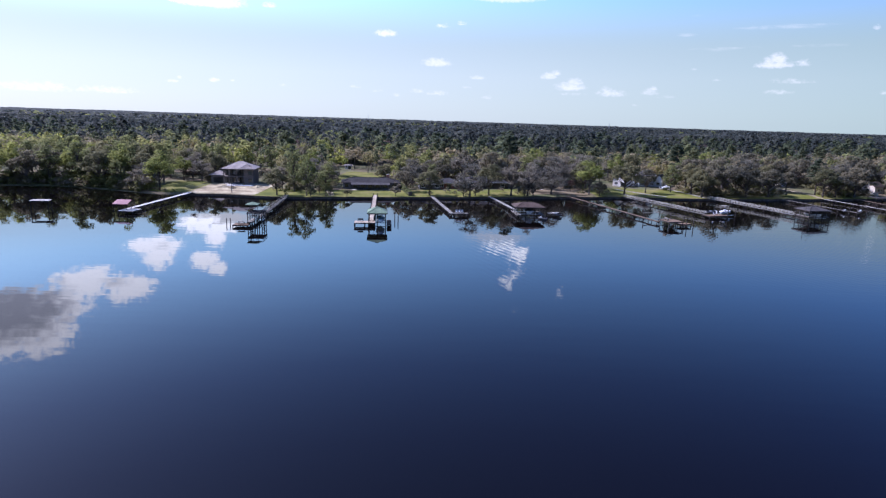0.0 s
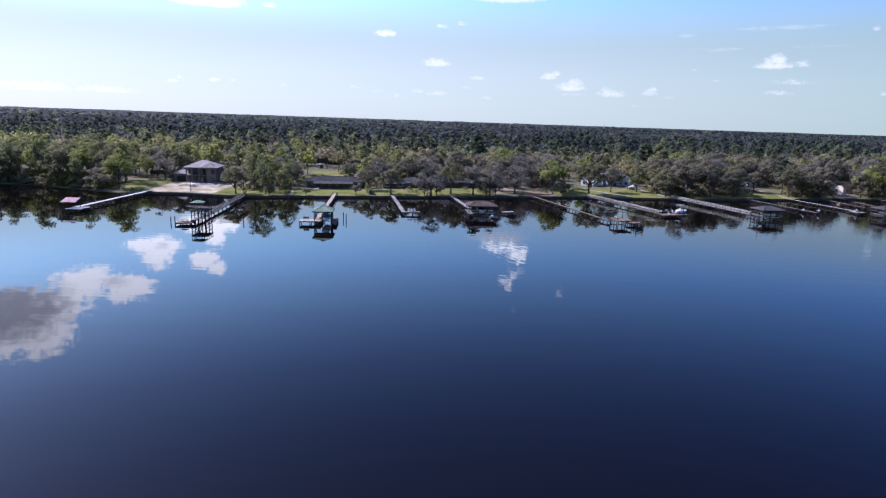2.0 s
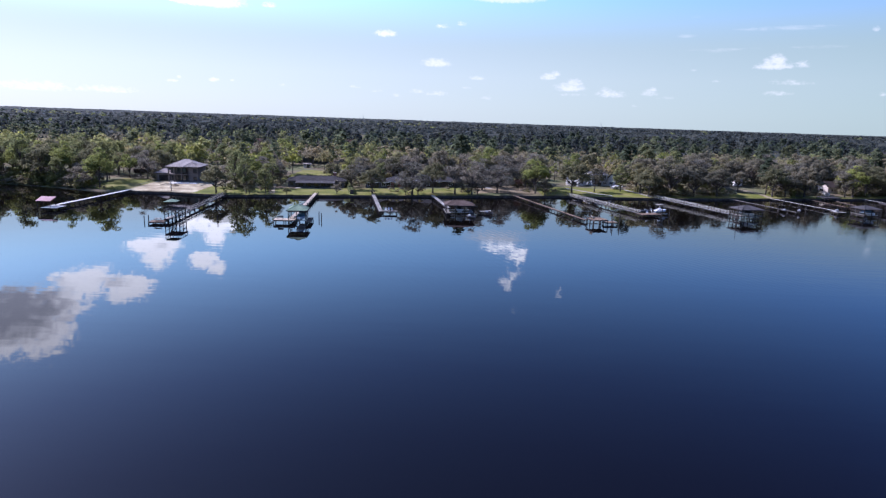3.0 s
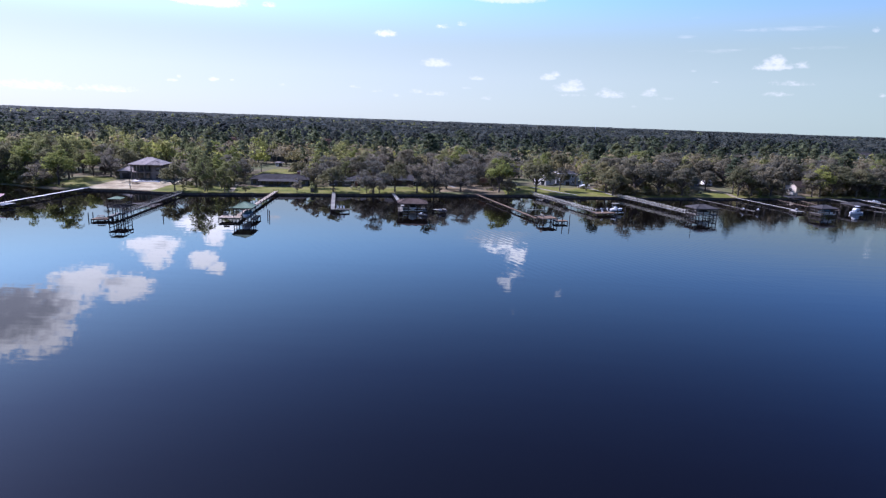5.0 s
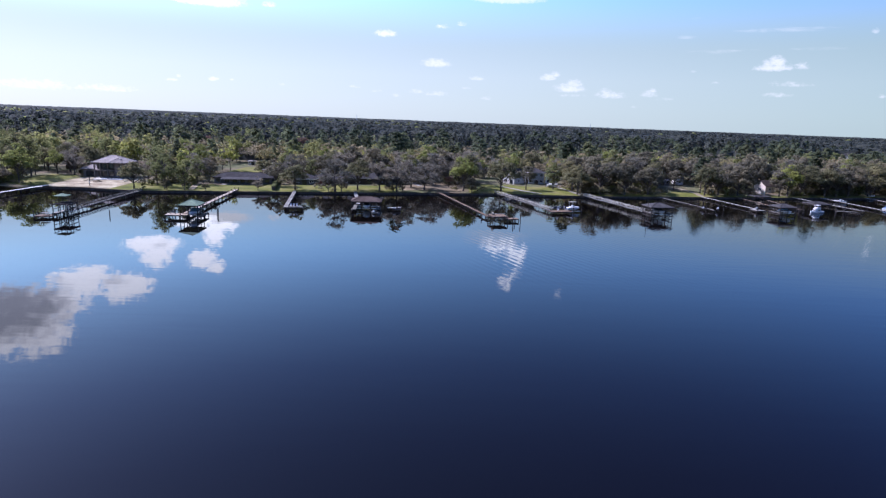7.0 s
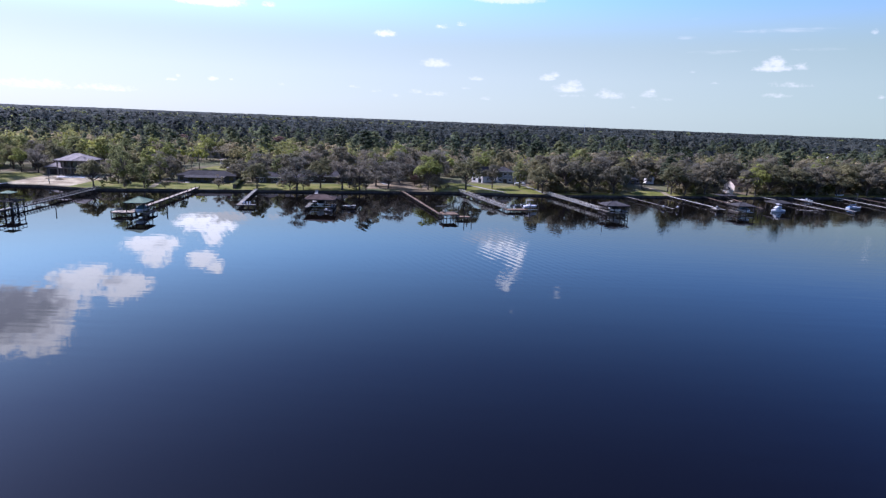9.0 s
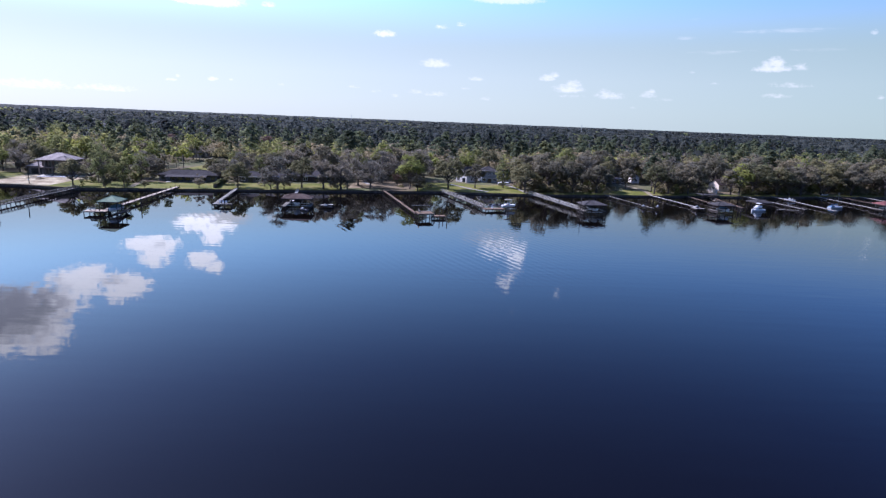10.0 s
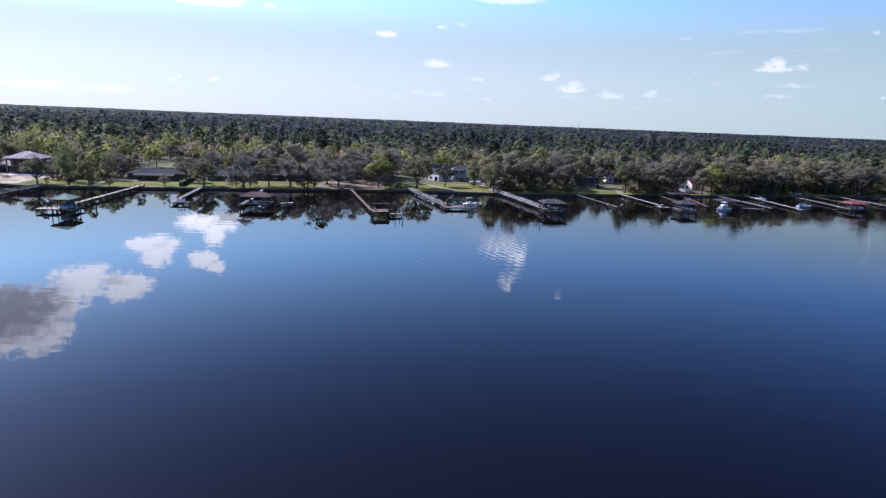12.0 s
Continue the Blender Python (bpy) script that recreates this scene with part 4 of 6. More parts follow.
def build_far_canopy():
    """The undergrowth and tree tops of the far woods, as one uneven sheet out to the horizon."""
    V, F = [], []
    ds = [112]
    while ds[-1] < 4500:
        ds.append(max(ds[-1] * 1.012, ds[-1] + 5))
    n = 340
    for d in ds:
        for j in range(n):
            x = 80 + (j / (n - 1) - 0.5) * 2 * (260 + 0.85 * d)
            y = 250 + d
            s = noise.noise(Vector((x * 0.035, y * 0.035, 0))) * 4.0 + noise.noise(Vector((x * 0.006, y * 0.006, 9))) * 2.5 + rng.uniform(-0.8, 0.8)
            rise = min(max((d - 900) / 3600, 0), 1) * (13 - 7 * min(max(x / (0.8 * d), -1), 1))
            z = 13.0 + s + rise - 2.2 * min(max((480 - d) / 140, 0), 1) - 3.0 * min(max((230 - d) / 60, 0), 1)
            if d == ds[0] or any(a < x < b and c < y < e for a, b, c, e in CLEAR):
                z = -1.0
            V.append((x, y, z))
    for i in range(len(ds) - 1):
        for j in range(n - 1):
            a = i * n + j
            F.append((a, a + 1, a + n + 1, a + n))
    # the sheet wears the same leaf colour with haze painted in
    ob = mesh_object("far_forest", V, F, mats=[LEAF_HAZE_TINT], smooth=True)
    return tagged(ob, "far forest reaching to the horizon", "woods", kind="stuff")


build_far_canopy()

# ---------------------------------------------------------------- docks and boathouses


def along(a, b, z=0.0):
    """The pose at a whose x axis points to b (plan), at height z."""
    return pose(a[0], a[1], z, 0, 0, math.degrees(math.atan2(b[1] - a[1], b[0] - a[0])))


def place(ob, m):
    ob.matrix_local = m
    return ob


SHARED = {}


def shared_part(key, make, name, mat, parent, m):
    """A part that shares its mesh with all alike parts."""
    if key not in SHARED:
        bm = make()
        me = bpy.data.meshes.new(name)
        bm.normal_update()
        bm.to_mesh(me)
        bm.free()
        me.materials.append(mat)
        SHARED[key] = me
    ob = new(name, SHARED[key])
    ob.parent = parent
    ob.matrix_local = m
    return ob


def pile_mesh(h, r=0.14):
    bm = bmesh.new()
    rod(bm, (0, 0, -2.0), (0, 0, h - 0.08), r * 1.05, r * 0.95, 8)
    rod(bm, (0, 0, h - 0.08), (0, 0, h), r * 0.95, r * 0.6, 8)
    return bm


def piling(parent, x, y, h, r=0.14, mat=None, z=0.0, name="piling"):
    mat = mat or PILE
    return shared_part(("pile", round(h, 2), r, mat.name), lambda: pile_mesh(h, r), name, mat, parent, pose(x, y, z))


def square_post(parent, x, y, z0, z1, w=0.14, mat=None, name="post"):
    mat = mat or FRAME_DARK
    h = z1 - z0
    return shared_part(("post", round(h, 2), w, mat.name), lambda: boxed((-w / 2, -w / 2, 0), (w / 2, w / 2, h)), name, mat, parent, pose(x, y, z0))


def deck_boards(length, width, z, board=0.28, across=True):
    """Boards laid over a walk along x from 0 to length, with open joints."""
    bm = bmesh.new()
    n = max(2, int(length / board))
    for k in range(n):
        a = length * k / n
        j = 0.012 * (((k * 7919) % 13) / 13 - 0.5)
        box(bm, (a + 0.012, -width / 2 + j, z - 0.045), (a + length / n - 0.012, width / 2 + j, z))
    return bm


def railing(parent, length, y, z, post_mat, rail_mat, step=2.0, height=1.0):
    n = max(1, round(length / step))
    for k in range(n + 1):
        square_post(parent, length * k / n, y, z - 0.3, z + height, 0.1, post_mat, "rail_post")
    for zz, t in ((height, 0.09), (height * 0.55, 0.06)):
        part("handrail" if zz == height else "mid_rail", boxed((-0.05, y - 0.07, z + zz - t / 2), (length + 0.05, y + 0.07, z + zz + t / 2)), rail_mat, parent)


def dock(a, b, width, z, mat, label, rail=0, pile_step=4.6, pile_up=0.0, rail_mat=None, name="dock", rail_height=0.95, post_mat=None):
    """A boarded walk on pilings from a to b. rail: 0 none, 1 on one side, 2 on both."""
    length = math.dist(a, b)
    ob = thing(name, along(a, b), label, "dock", "docks along the river bank")
    part("decking", deck_boards(length, width, z), mat, ob)
    for y in (-width / 2 + 0.1, width / 2 - 0.1):
        part("stringer", boxed((0, y - 0.05, z - 0.24), (length, y + 0.05, z - 0.045)), FRAME_DARK, ob)
    n = max(1, round(length / pile_step))
    for k in range(n + 1):
        x = min(length * k / n + 0.1, length - 0.15)
        for y in (-width / 2 - 0.12, width / 2 + 0.12):
            piling(ob, x, y, z + pile_up, 0.11)
        part("cross_beam", boxed((x - 0.06, -width / 2 - 0.12, z - 0.4), (x + 0.06, width / 2 + 0.12, z - 0.24)), FRAME_DARK, ob)
    if rail:
        railing(ob, length, width / 2 + 0.02, z, post_mat or FRAME_DARK, rail_mat or mat, 1.6, rail_height)
    if rail == 2:
        railing(ob, length, -width / 2 - 0.02, z, post_mat or FRAME_DARK, rail_mat or mat, 1.6, rail_height)
    return ob


def platform(parent, x0, x1, y0, y1, z, mat, step=2.6, name="platform", piles=True):
    """A boarded deck on pilings, a part of its dock (local axes)."""
    bm = bmesh.new()
    n = max(2, int((y1 - y0) / 0.28))
    for k in range(n):
        a = y0 + (y1 - y0) * k / n
        box(bm, (x0, a + 0.012, z - 0.045), (x1, a + (y1 - y0) / n - 0.012, z))
    p = part(name, bm, mat, parent)
    for yy in (y0 + 0.06, y1 - 0.06):
        part("rim_joist", boxed((x0, yy - 0.05, z - 0.32), (x1, yy + 0.05, z - 0.047)), FRAME_DARK, p)
    for xx in (x0 + 0.06, x1 - 0.06):
        part("rim_joist", boxed((xx - 0.05, y0 + 0.12, z - 0.32), (xx + 0.05, y1 - 0.12, z - 0.047)), FRAME_DARK, p)
    if piles:
        nx, ny = max(1, round((x1 - x0) / step)), max(1, round((y1 - y0) / step))
        for i in range(nx + 1):
            for j in range(ny + 1):
                if i in (0, nx) or j in (0, ny):
                    piling(p, x0 + 0.1 + (x1 - x0 - 0.2) * i / nx, y0 + 0.1 + (y1 - y0 - 0.2) * j / ny, z - 0.05, 0.13)
    return p


def hip_mesh(w, l, rise, ridge, thick=0.16):
    """A hipped roof w along x and l along y, eaves at z 0; ridge: its length along the longer side."""
    bm = bmesh.new()
    x, y = w / 2, l / 2
    rx, ry = (ridge / 2, 0) if w >= l else (0, ridge / 2)
    layers = []
    for dz in (0, -thick):
        e = [bm.verts.new((sx * x, sy * y, dz)) for sx, sy in ((-1, -1), (1, -1), (1, 1), (-1, 1))]
        r = [bm.verts.new((-rx, -ry, rise + dz)), bm.verts.new((rx, ry, rise + dz))]
        layers.append((e, r))
    for k, (e, r) in enumerate(layers):
        if w >= l:
            fs = [(e[0], e[1], r[1], r[0]), (e[1], e[2], r[1]), (e[2], e[3], r[0], r[1]), (e[3], e[0], r[0])]
        else:
            fs = [(e[0], e[1], r[0]), (e[1], e[2], r[1], r[0]), (e[2], e[3], r[1]), (e[3], e[0], r[0], r[1])]
        for f in fs:
            bm.faces.new(f if k == 0 else f[::-1])
    a, b = layers[0][0], layers[1][0]
    for i in range(4):
        j = (i + 1) % 4
        bm.faces.new((a[j], a[i], b[i], b[j]))
    return bm


def hip_caps(w, l, rise, ridge):
    """Ridge and hip caps as one mesh."""
    bm = bmesh.new()
    x, y = w / 2, l / 2
    rx, ry = (ridge / 2, 0) if w >= l else (0, ridge / 2)
    ends = [Vector((-rx, -ry, rise + 0.02)), Vector((rx, ry, rise + 0.02))]
    rod(bm, ends[0], ends[1] + Vector((0.01, 0, 0)), 0.09, n=5)
    for sx, sy in ((-1, -1), (1, -1), (1, 1), (-1, 1)):
        t = ends[0] if (sx < 0 if w >= l else sy < 0) else ends[1]
        rod(bm, (sx * x, sy * y, 0.02), t, 0.08, n=5)
    return bm


def roof(parent, m, w, l, rise, ridge, mat, label="", name="roof", fascia=None, courses=0.0):
    r = part(name, hip_mesh(w, l, rise, ridge), mat, parent, label)
    r.matrix_local = m
    part("ridge_cap", hip_caps(w, l, rise, ridge), mat, r)
    bm = bmesh.new()
    x, y = w / 2 + 0.02, l / 2 + 0.02
    for lo, hi in (((-x, -y - 0.03, -0.24), (x, -y, -0.01)), ((-x, y, -0.24), (x, y + 0.03, -0.01)), ((-x - 0.03, -y, -0.24), (-x, y, -0.01)), ((x, -y, -0.24), (x + 0.03, y, -0.01))):
        box(bm, lo, hi)
    part("fascia", bm, fascia or FRAME_DARK, r)
    return r


def boathouse(m, w, l, eave, rise, ridge, roof_mat, label, post_mat=None, rows=(2, 3), floor=None, over=0.5, mid=None, name="boathouse", beams=True):
    """An open roofed boat slip on posts. m: its centre at water level; w across, l deep."""
    ob = thing(name, m, label, "boathouse", "boathouses on the river")
    roof(ob, pose(0, 0, eave), w, l, rise, ridge, roof_mat)
    pw, pl = w / 2 - over, l / 2 - over
    nx, ny = rows
    for i in range(nx):
        for j in range(ny):
            if i in (0, nx - 1) or j in (0, ny - 1):
                x, y = -pw + 2 * pw * i / (nx - 1), -pl + 2 * pl * j / (ny - 1)
                piling(ob, x, y, eave - 0.12, 0.13, post_mat or FRAME_DARK, name="post")
    if beams:
        for y in (-pl, pl):
            part("beam", boxed((-pw - 0.1, y - 0.07, eave - 0.42), (pw + 0.1, y + 0.07, eave - 0.18)), post_mat or FRAME_DARK, ob)
        for x in (-pw, pw):
            part("beam", boxed((x - 0.07, -pl + 0.08, eave - 0.42), (x + 0.07, pl - 0.08, eave - 0.18)), post_mat or FRAME_DARK, ob)
    if floor:
        z, fm, side = floor
        for s in side:
            platform(ob, s[0], s[1], s[2], s[3], z, fm, 3.0, "side_deck")
    for z in (mid or ()):
        for y in (-pl, pl):
            part("cross_rail", boxed((-pw, y - 0.05, z - 0.08), (pw, y + 0.05, z + 0.08)), post_mat or FRAME_DARK, ob)
        for x in (-pw, pw):
            part("cross_rail", boxed((x - 0.05, -pl + 0.06, z - 0.08), (x + 0.05, pl - 0.06, z + 0.08)), post_mat or FRAME_DARK, ob)
    return ob


def boat_lift(parent, x0, x1, y0, y1, z, top):
    """Cradle beams hung on cables between the posts."""
    for y in (y0, y1):
        part("cradle_beam", boxed((x0, y - 0.08, z - 0.1), (x1, y + 0.08, z + 0.1)), METAL, parent)
        for x in (x0 + 0.1, x1 - 0.1):
            part("cable", rodded((x, y, z), (x, y, top), 0.025, n=4), METAL, parent)


def hull_mesh(l, w, h, bow=0.38, deck=True):
    """A boat hull along x, bow at +x, keel at z 0, sheer at z h."""
    bm = bmesh.new()
    rings = []
    n = 9
    for k in range(n):
        u = k / (n - 1)
        x = -l / 2 + l * u
        f = 1.0 if u < 1 - bow else math.sqrt(max(0.0, 1 - ((u - (1 - bow)) / bow) ** 2)) * 0.97 + 0.03
        lift = 0.35 * h * max(0, (u - 0.6) / 0.4) ** 2
        sh = h + 0.18 * h * u * u
        ring = []
        for yy, zz in ((-1.0, sh), (-0.92, h * 0.45 + lift), (-0.5, h * 0.12 + lift), (0, lift), (0.5, h * 0.12 + lift), (0.92, h * 0.45 + lift), (1.0, sh)):
            ring.append(bm.verts.new((x, yy * f * w / 2, zz)))
        rings.append(ring)
    for a, b in zip(rings[:-1], rings[1:]):
        for i in range(6):
            bm.faces.new((a[i], a[i + 1], b[i + 1], b[i]))
        if deck:
            bm.faces.new((a[6], a[0], b[0], b[6]))
    bm.faces.new(rings[0][::-1])
    bm.faces.new(rings[-1])
    bmesh.ops.recalc_face_normals(bm, faces=bm.faces)
    return bm


def loft(profile, z0, z1, inset):
    """A closed block over a plan outline, drawn in towards its top."""
    bm = bmesh.new()
    cx = sum(p[0] for p in profile) / len(profile)
    cy = sum(p[1] for p in profile) / len(profile)
    lo = [bm.verts.new((x, y, z0)) for x, y in profile]
    hi = [bm.verts.new((cx + (x - cx) * inset, cy + (y - cy) * inset, z1)) for x, y in profile]
    n = len(profile)
    for i in range(n):
        j = (i + 1) % n
        bm.faces.new((lo[i], lo[j], hi[j], hi[i]))
    bm.faces.new(lo[::-1])
    bm.faces.new(hi)
    return bm


def small_boat(m, l=6.0, w=2.3, h=1.0, label="small white motorboat on a lift", cover=None, console=True, name="motorboat", top=False):
    ob = thing(name, m, label, "boat", "boats at the docks")
    part("hull", hull_mesh(l, w, h), WHITE_GEL, ob)
    part("rub_rail", bar((-l / 2, -w / 2 - 0.02, h + 0.02), (l * 0.15, -w / 2 - 0.02, h + 0.05), 0.06, 0.08), BLACK_RUB, ob)
    part("rub_rail", bar((-l / 2, w / 2 + 0.02, h + 0.02), (l * 0.15, w / 2 + 0.02, h + 0.05), 0.06, 0.08), BLACK_RUB, ob)
    if cover:
        k = loft([(-l * 0.46, -w * 0.46), (l * 0.2, -w * 0.46), (l * 0.42, -w * 0.15), (l * 0.42, w * 0.15), (l * 0.2, w * 0.46), (-l * 0.46, w * 0.46)], h + 0.04, h + 0.75, 0.55)
        part("cover", k, cover, ob, "stretched canvas boat cover")
    elif console:
        part("console", loft([(-0.3, -0.45), (0.5, -0.4), (0.5, 0.4), (-0.3, 0.45)], h * 0.9, h + 0.75, 0.8), WHITE_GEL, ob)
        part("windshield", loft([(0.25, -0.42), (0.45, -0.38), (0.45, 0.38), (0.25, 0.42)], h + 0.75, h + 1.15, 0.85), GLASS, ob)
        part("seat", boxed((-1.3, -0.5, h * 0.9), (-0.8, 0.5, h + 0.4)), WHITE_GEL, ob)
    if top:
        for x, y in ((-0.9, -0.8), (-0.9, 0.8), (0.8, -0.8), (0.8, 0.8)):
            part("top_post", rodded((x, y, h), (x, y, h + 1.9), 0.03), METAL, ob)
        part("canvas_top", loft([(-1.3, -1.0), (1.2, -1.0), (1.2, 1.0), (-1.3, 1.0)], h + 1.9, h + 2.02, 0.92), top, ob)
    eng = part("outboard", loft([(-l / 2 - 0.55, -0.2), (-l / 2 - 0.02, -0.24), (-l / 2 - 0.02, 0.24), (-l / 2 - 0.55, 0.2)], h * 0.55, h + 0.4, 0.75), BLACK_RUB, ob)
    part("engine_leg", rodded((-l / 2 - 0.25, 0, -0.2), (-l / 2 - 0.25, 0, h * 0.55), 0.1, 0.12), BLACK_RUB, eng)
    return ob


def jet_ski(m, label="grey and black jet ski on a lift", name="jet_ski"):
    ob = thing(name, m, label, "jet ski", "boats at the docks")
    part("hull", hull_mesh(3.0, 1.15, 0.55, 0.5), WALL_GREY, ob)
    part("seat", loft([(-1.3, -0.22), (0.1, -0.2), (0.1, 0.2), (-1.3, 0.22)], 0.55, 0.95, 0.8), BLACK_RUB, ob)
    part("cowl", loft([(0.1, -0.35), (1.0, -0.22), (1.0, 0.22), (0.1, 0.35)], 0.55, 1.0, 0.6), WALL_BLUE, ob)
    part("handlebar", rodded((0.15, -0.4, 1.1), (0.15, 0.4, 1.1), 0.03), BLACK_RUB, ob)
    return ob


def bench(m, label="weathered wooden bench on the dock"):
    ob = thing("bench", m, label, "bench")
    part("seat", boxed((-0.8, -0.22, 0.4), (0.8, 0.22, 0.46)), DECK_GREY, ob)
    part("backrest", boxed((-0.8, 0.2, 0.5), (0.8, 0.25, 0.95)), DECK_GREY, ob)
    for x in (-0.7, 0.7):
        part("leg", boxed((x - 0.04, -0.2, 0), (x + 0.04, 0.24, 0.4)), DECK_GREY, ob)
    return ob


def picnic_table(m):
    ob = thing("picnic_table", m, "wooden picnic table on a low dock platform", "table")
    part("tabletop", boxed((-0.95, -0.4, 0.7), (0.95, 0.4, 0.76)), DECK_GREY, ob)
    for y in (-0.8, 0.8):
        part("seat", boxed((-0.95, y - 0.14, 0.42), (0.95, y + 0.14, 0.47)), DECK_GREY, ob)
    for x in (-0.7, 0.7):
        for s in (-1, 1):
            part("leg", bar((x, s * 0.62, 0), (x, s * 0.15, 0.7), 0.08, 0.05), DECK_GREY, ob)
    return ob


def lone_pile(x, y, h, label="weathered mooring pile standing in the river", lean=0.0, r=0.13):
    ob = thing("mooring_pile", pose(x, y, 0, lean, lean * 0.6, 0), label, "pile", "mooring piles")
    part("shaft", pile_mesh(h, r), PILE, ob)
    part("cap", rodded((0, 0, h), (0, 0, h + 0.12), r * 1.02, r * 0.2, 8), PILE, ob)
    return ob


def flat_cover(m, w, l, eave, slope, mat, label, posts=2):
    """A small single-pitch roof over a boat lift, its river edge the lower one."""
    ob = thing("boat_cover", m, label, "boathouse", "boathouses on the river")
    bm = bmesh.new()
    t = pose(0, 0, eave, slope)
    box(bm, (-w / 2, -l / 2, 0), (w / 2, l / 2, 0.09), t)
    r = part("roof", bm, mat, ob)
    rib = bmesh.new()
    n = int(w / 0.6)
    for k in range(n + 1):
        x = -w / 2 + 0.05 + (w - 0.1) * k / n
        box(rib, (x - 0.02, -l / 2, 0.094), (x + 0.02, l / 2, 0.112), t)
    part("roof_ribs", rib, mat, r)
    for j in range(posts):
        y = -l / 2 + 0.3 + (l - 0.6) * j / (posts - 1)
        z = eave + math.tan(radians(slope)) * y
        for x in (-w / 2 + 0.3, w / 2 - 0.3):
            piling(ob, x, y, z - 0.02, 0.11, FRAME_DARK, name="post")
        part("beam", boxed((-w / 2 + 0.2, y - 0.06, z - 0.28), (w / 2 - 0.2, y + 0.06, z - 0.06)), FRAME_DARK, ob)
    return ob


def umbrella_roof(parent, x, y, z, w, rise, mat):
    """A small pyramid roof on four posts, a part of the dock."""
    r = part("pavilion_roof", hip_mesh(w, w, rise, 0.05, 0.1), mat, parent, "small grey-green pyramid roof")
    r.matrix_local = pose(x, y, z)
    return r


# the farthest west: a tilted boat cover and the pale walk with a faded red cover
flat_cover(pose(-120.2, 175.0, 0, 0, 0, 8), 5.4, 2.6, 3.3, 3, CONCRETE, "pale flat roof over a boat lift")
d = dock((-94.8, 220.5), (-95.9, 178), 1.5, 1.1, DECK_BRIGHT, "long white walkway from the sandy lot")
platform(d, 41.5, 46.5, -1.0, 3.6, 1.0, DECK_BRIGHT)
flat_cover(pose(-97.0, 177.0, 0, 0, 0, 3), 4.4, 3.4, 3.2, 17, ROOF_PINK, "faded red metal roof over a boat lift")

# two-storey sun deck with railed walk
d = dock((-58.0, 217.2), (-53.4, 167), 1.0, 0.95, DECK_GREY, "railed grey dock with a two-storey sun deck", rail=2, rail_height=0.85)
L0 = math.dist((-58.0, 217.2), (-53.4, 167))
platform(d, L0 - 0.1, L0 + 6.2, -1.3, 0.1, 1.2, DECK_GREY)
platform(d, L0 + 5.0, L0 + 8.6, -4.6, -0.6, 0.7, DECK_BROWN, name="low_platform")
for y in (-1.2, 0.8, 2.8):
    part("deck_beam", boxed((L0 + 0.1, y - 0.08, 3.25), (L0 + 6.1, y + 0.08, 3.47)), FRAME_DARK, d)
for k in range(13):
    part("open_joist", boxed((L0 + 0.2 + k * 0.46, -1.4, 3.47), (L0 + 0.32 + k * 0.46, 3.0, 3.62)), FRAME_DARK, d)
for i in range(3):
    for y in (-1.1, 0.8, 2.7):
        piling(d, L0 + 0.4 + i * 2.7, y, 3.4, 0.13, FRAME_DARK, name="post")
for y in (-1.2, 2.8):
    part("handrail", boxed((L0 + 0.2, y - 0.05, 4.4), (L0 + 6.0, y + 0.05, 4.5)), FRAME_DARK, d)
    for i in range(4):
        square_post(d, L0 + 0.3 + i * 1.8, y, 3.5, 4.4, 0.1, FRAME_DARK, "rail_post")
for x in (L0 + 0.25, L0 + 5.95):
    part("handrail", boxed((x - 0.05, -1.1, 4.4), (x + 0.05, 2.7, 4.5)), FRAME_DARK, d)
for z in (0.5, 2.2):
    for y in (-1.1, 2.7):
        part("cross_rail", boxed((L0 + 0.3, y - 0.05, z - 0.08), (L0 + 5.9, y + 0.05, z + 0.08)), FRAME_DARK, d)
stair = part("stair", boxed((L0 - 3.2, -1.5, 1.2), (L0 - 3.0, -0.7, 1.4)), DECK_GREY, d)
for k in range(11):
    part("step", boxed((L0 - 3.0 + k * 0.34, -1.5, 1.36 + k * 0.19), (L0 - 2.7 + k * 0.34, -0.7, 1.41 + k * 0.19)), DECK_GREY, stair)
for y in (-1.55, -0.65):
    part("stringer", bar((L0 - 3.1, y, 1.3), (L0 + 0.7, y, 3.4), 0.06, 0.24), FRAME_DARK, stair)
umbrella_roof(d, L0 + 1.4, -0.6, 5.5, 3.4, 0.6, ROOF_GREEN)
for x in (L0 + 0.4, L0 + 2.5):
    for y in (-1.1, 0.4):
        square_post(d, x, y, 3.5, 5.55, 0.12, FRAME_DARK, "roof_post")
boat_lift(d, L0 + 1.0, L0 + 5.2, 0.5, 2.5, 1.3, 3.3)
mm = along((-58.0, 217.2), (-53.4, 167))
picnic_table(mm @ pose(L0 + 6.8, -2.6, 0.7, 0, 0, 90))
for x, y in ((-60.3, 162.3), (-59.6, 163.3), (-41.5, 166.5)):
    lone_pile(x, y, 1.6, lean=1.5)

# green-roofed boathouse on a tan walk
d = dock((-26.7, 228.3), (-20.9, 168.5), 1.35, 1.2, DECK_TAN, "long tan dock to a green-roofed boathouse", rail=0, pile_up=0.7)
G0 = along((-26.7, 228.3), (-20.9, 168.5))
LG = math.dist((-26.7, 228.3), (-20.9, 168.5))
platform(d, LG - 0.5, LG + 3.0, -4.7, 1.2, 1.1, DECK_TAN)
bench(G0 @ pose(LG + 1.2, -3.0, 1.1, 0, 0, 90))
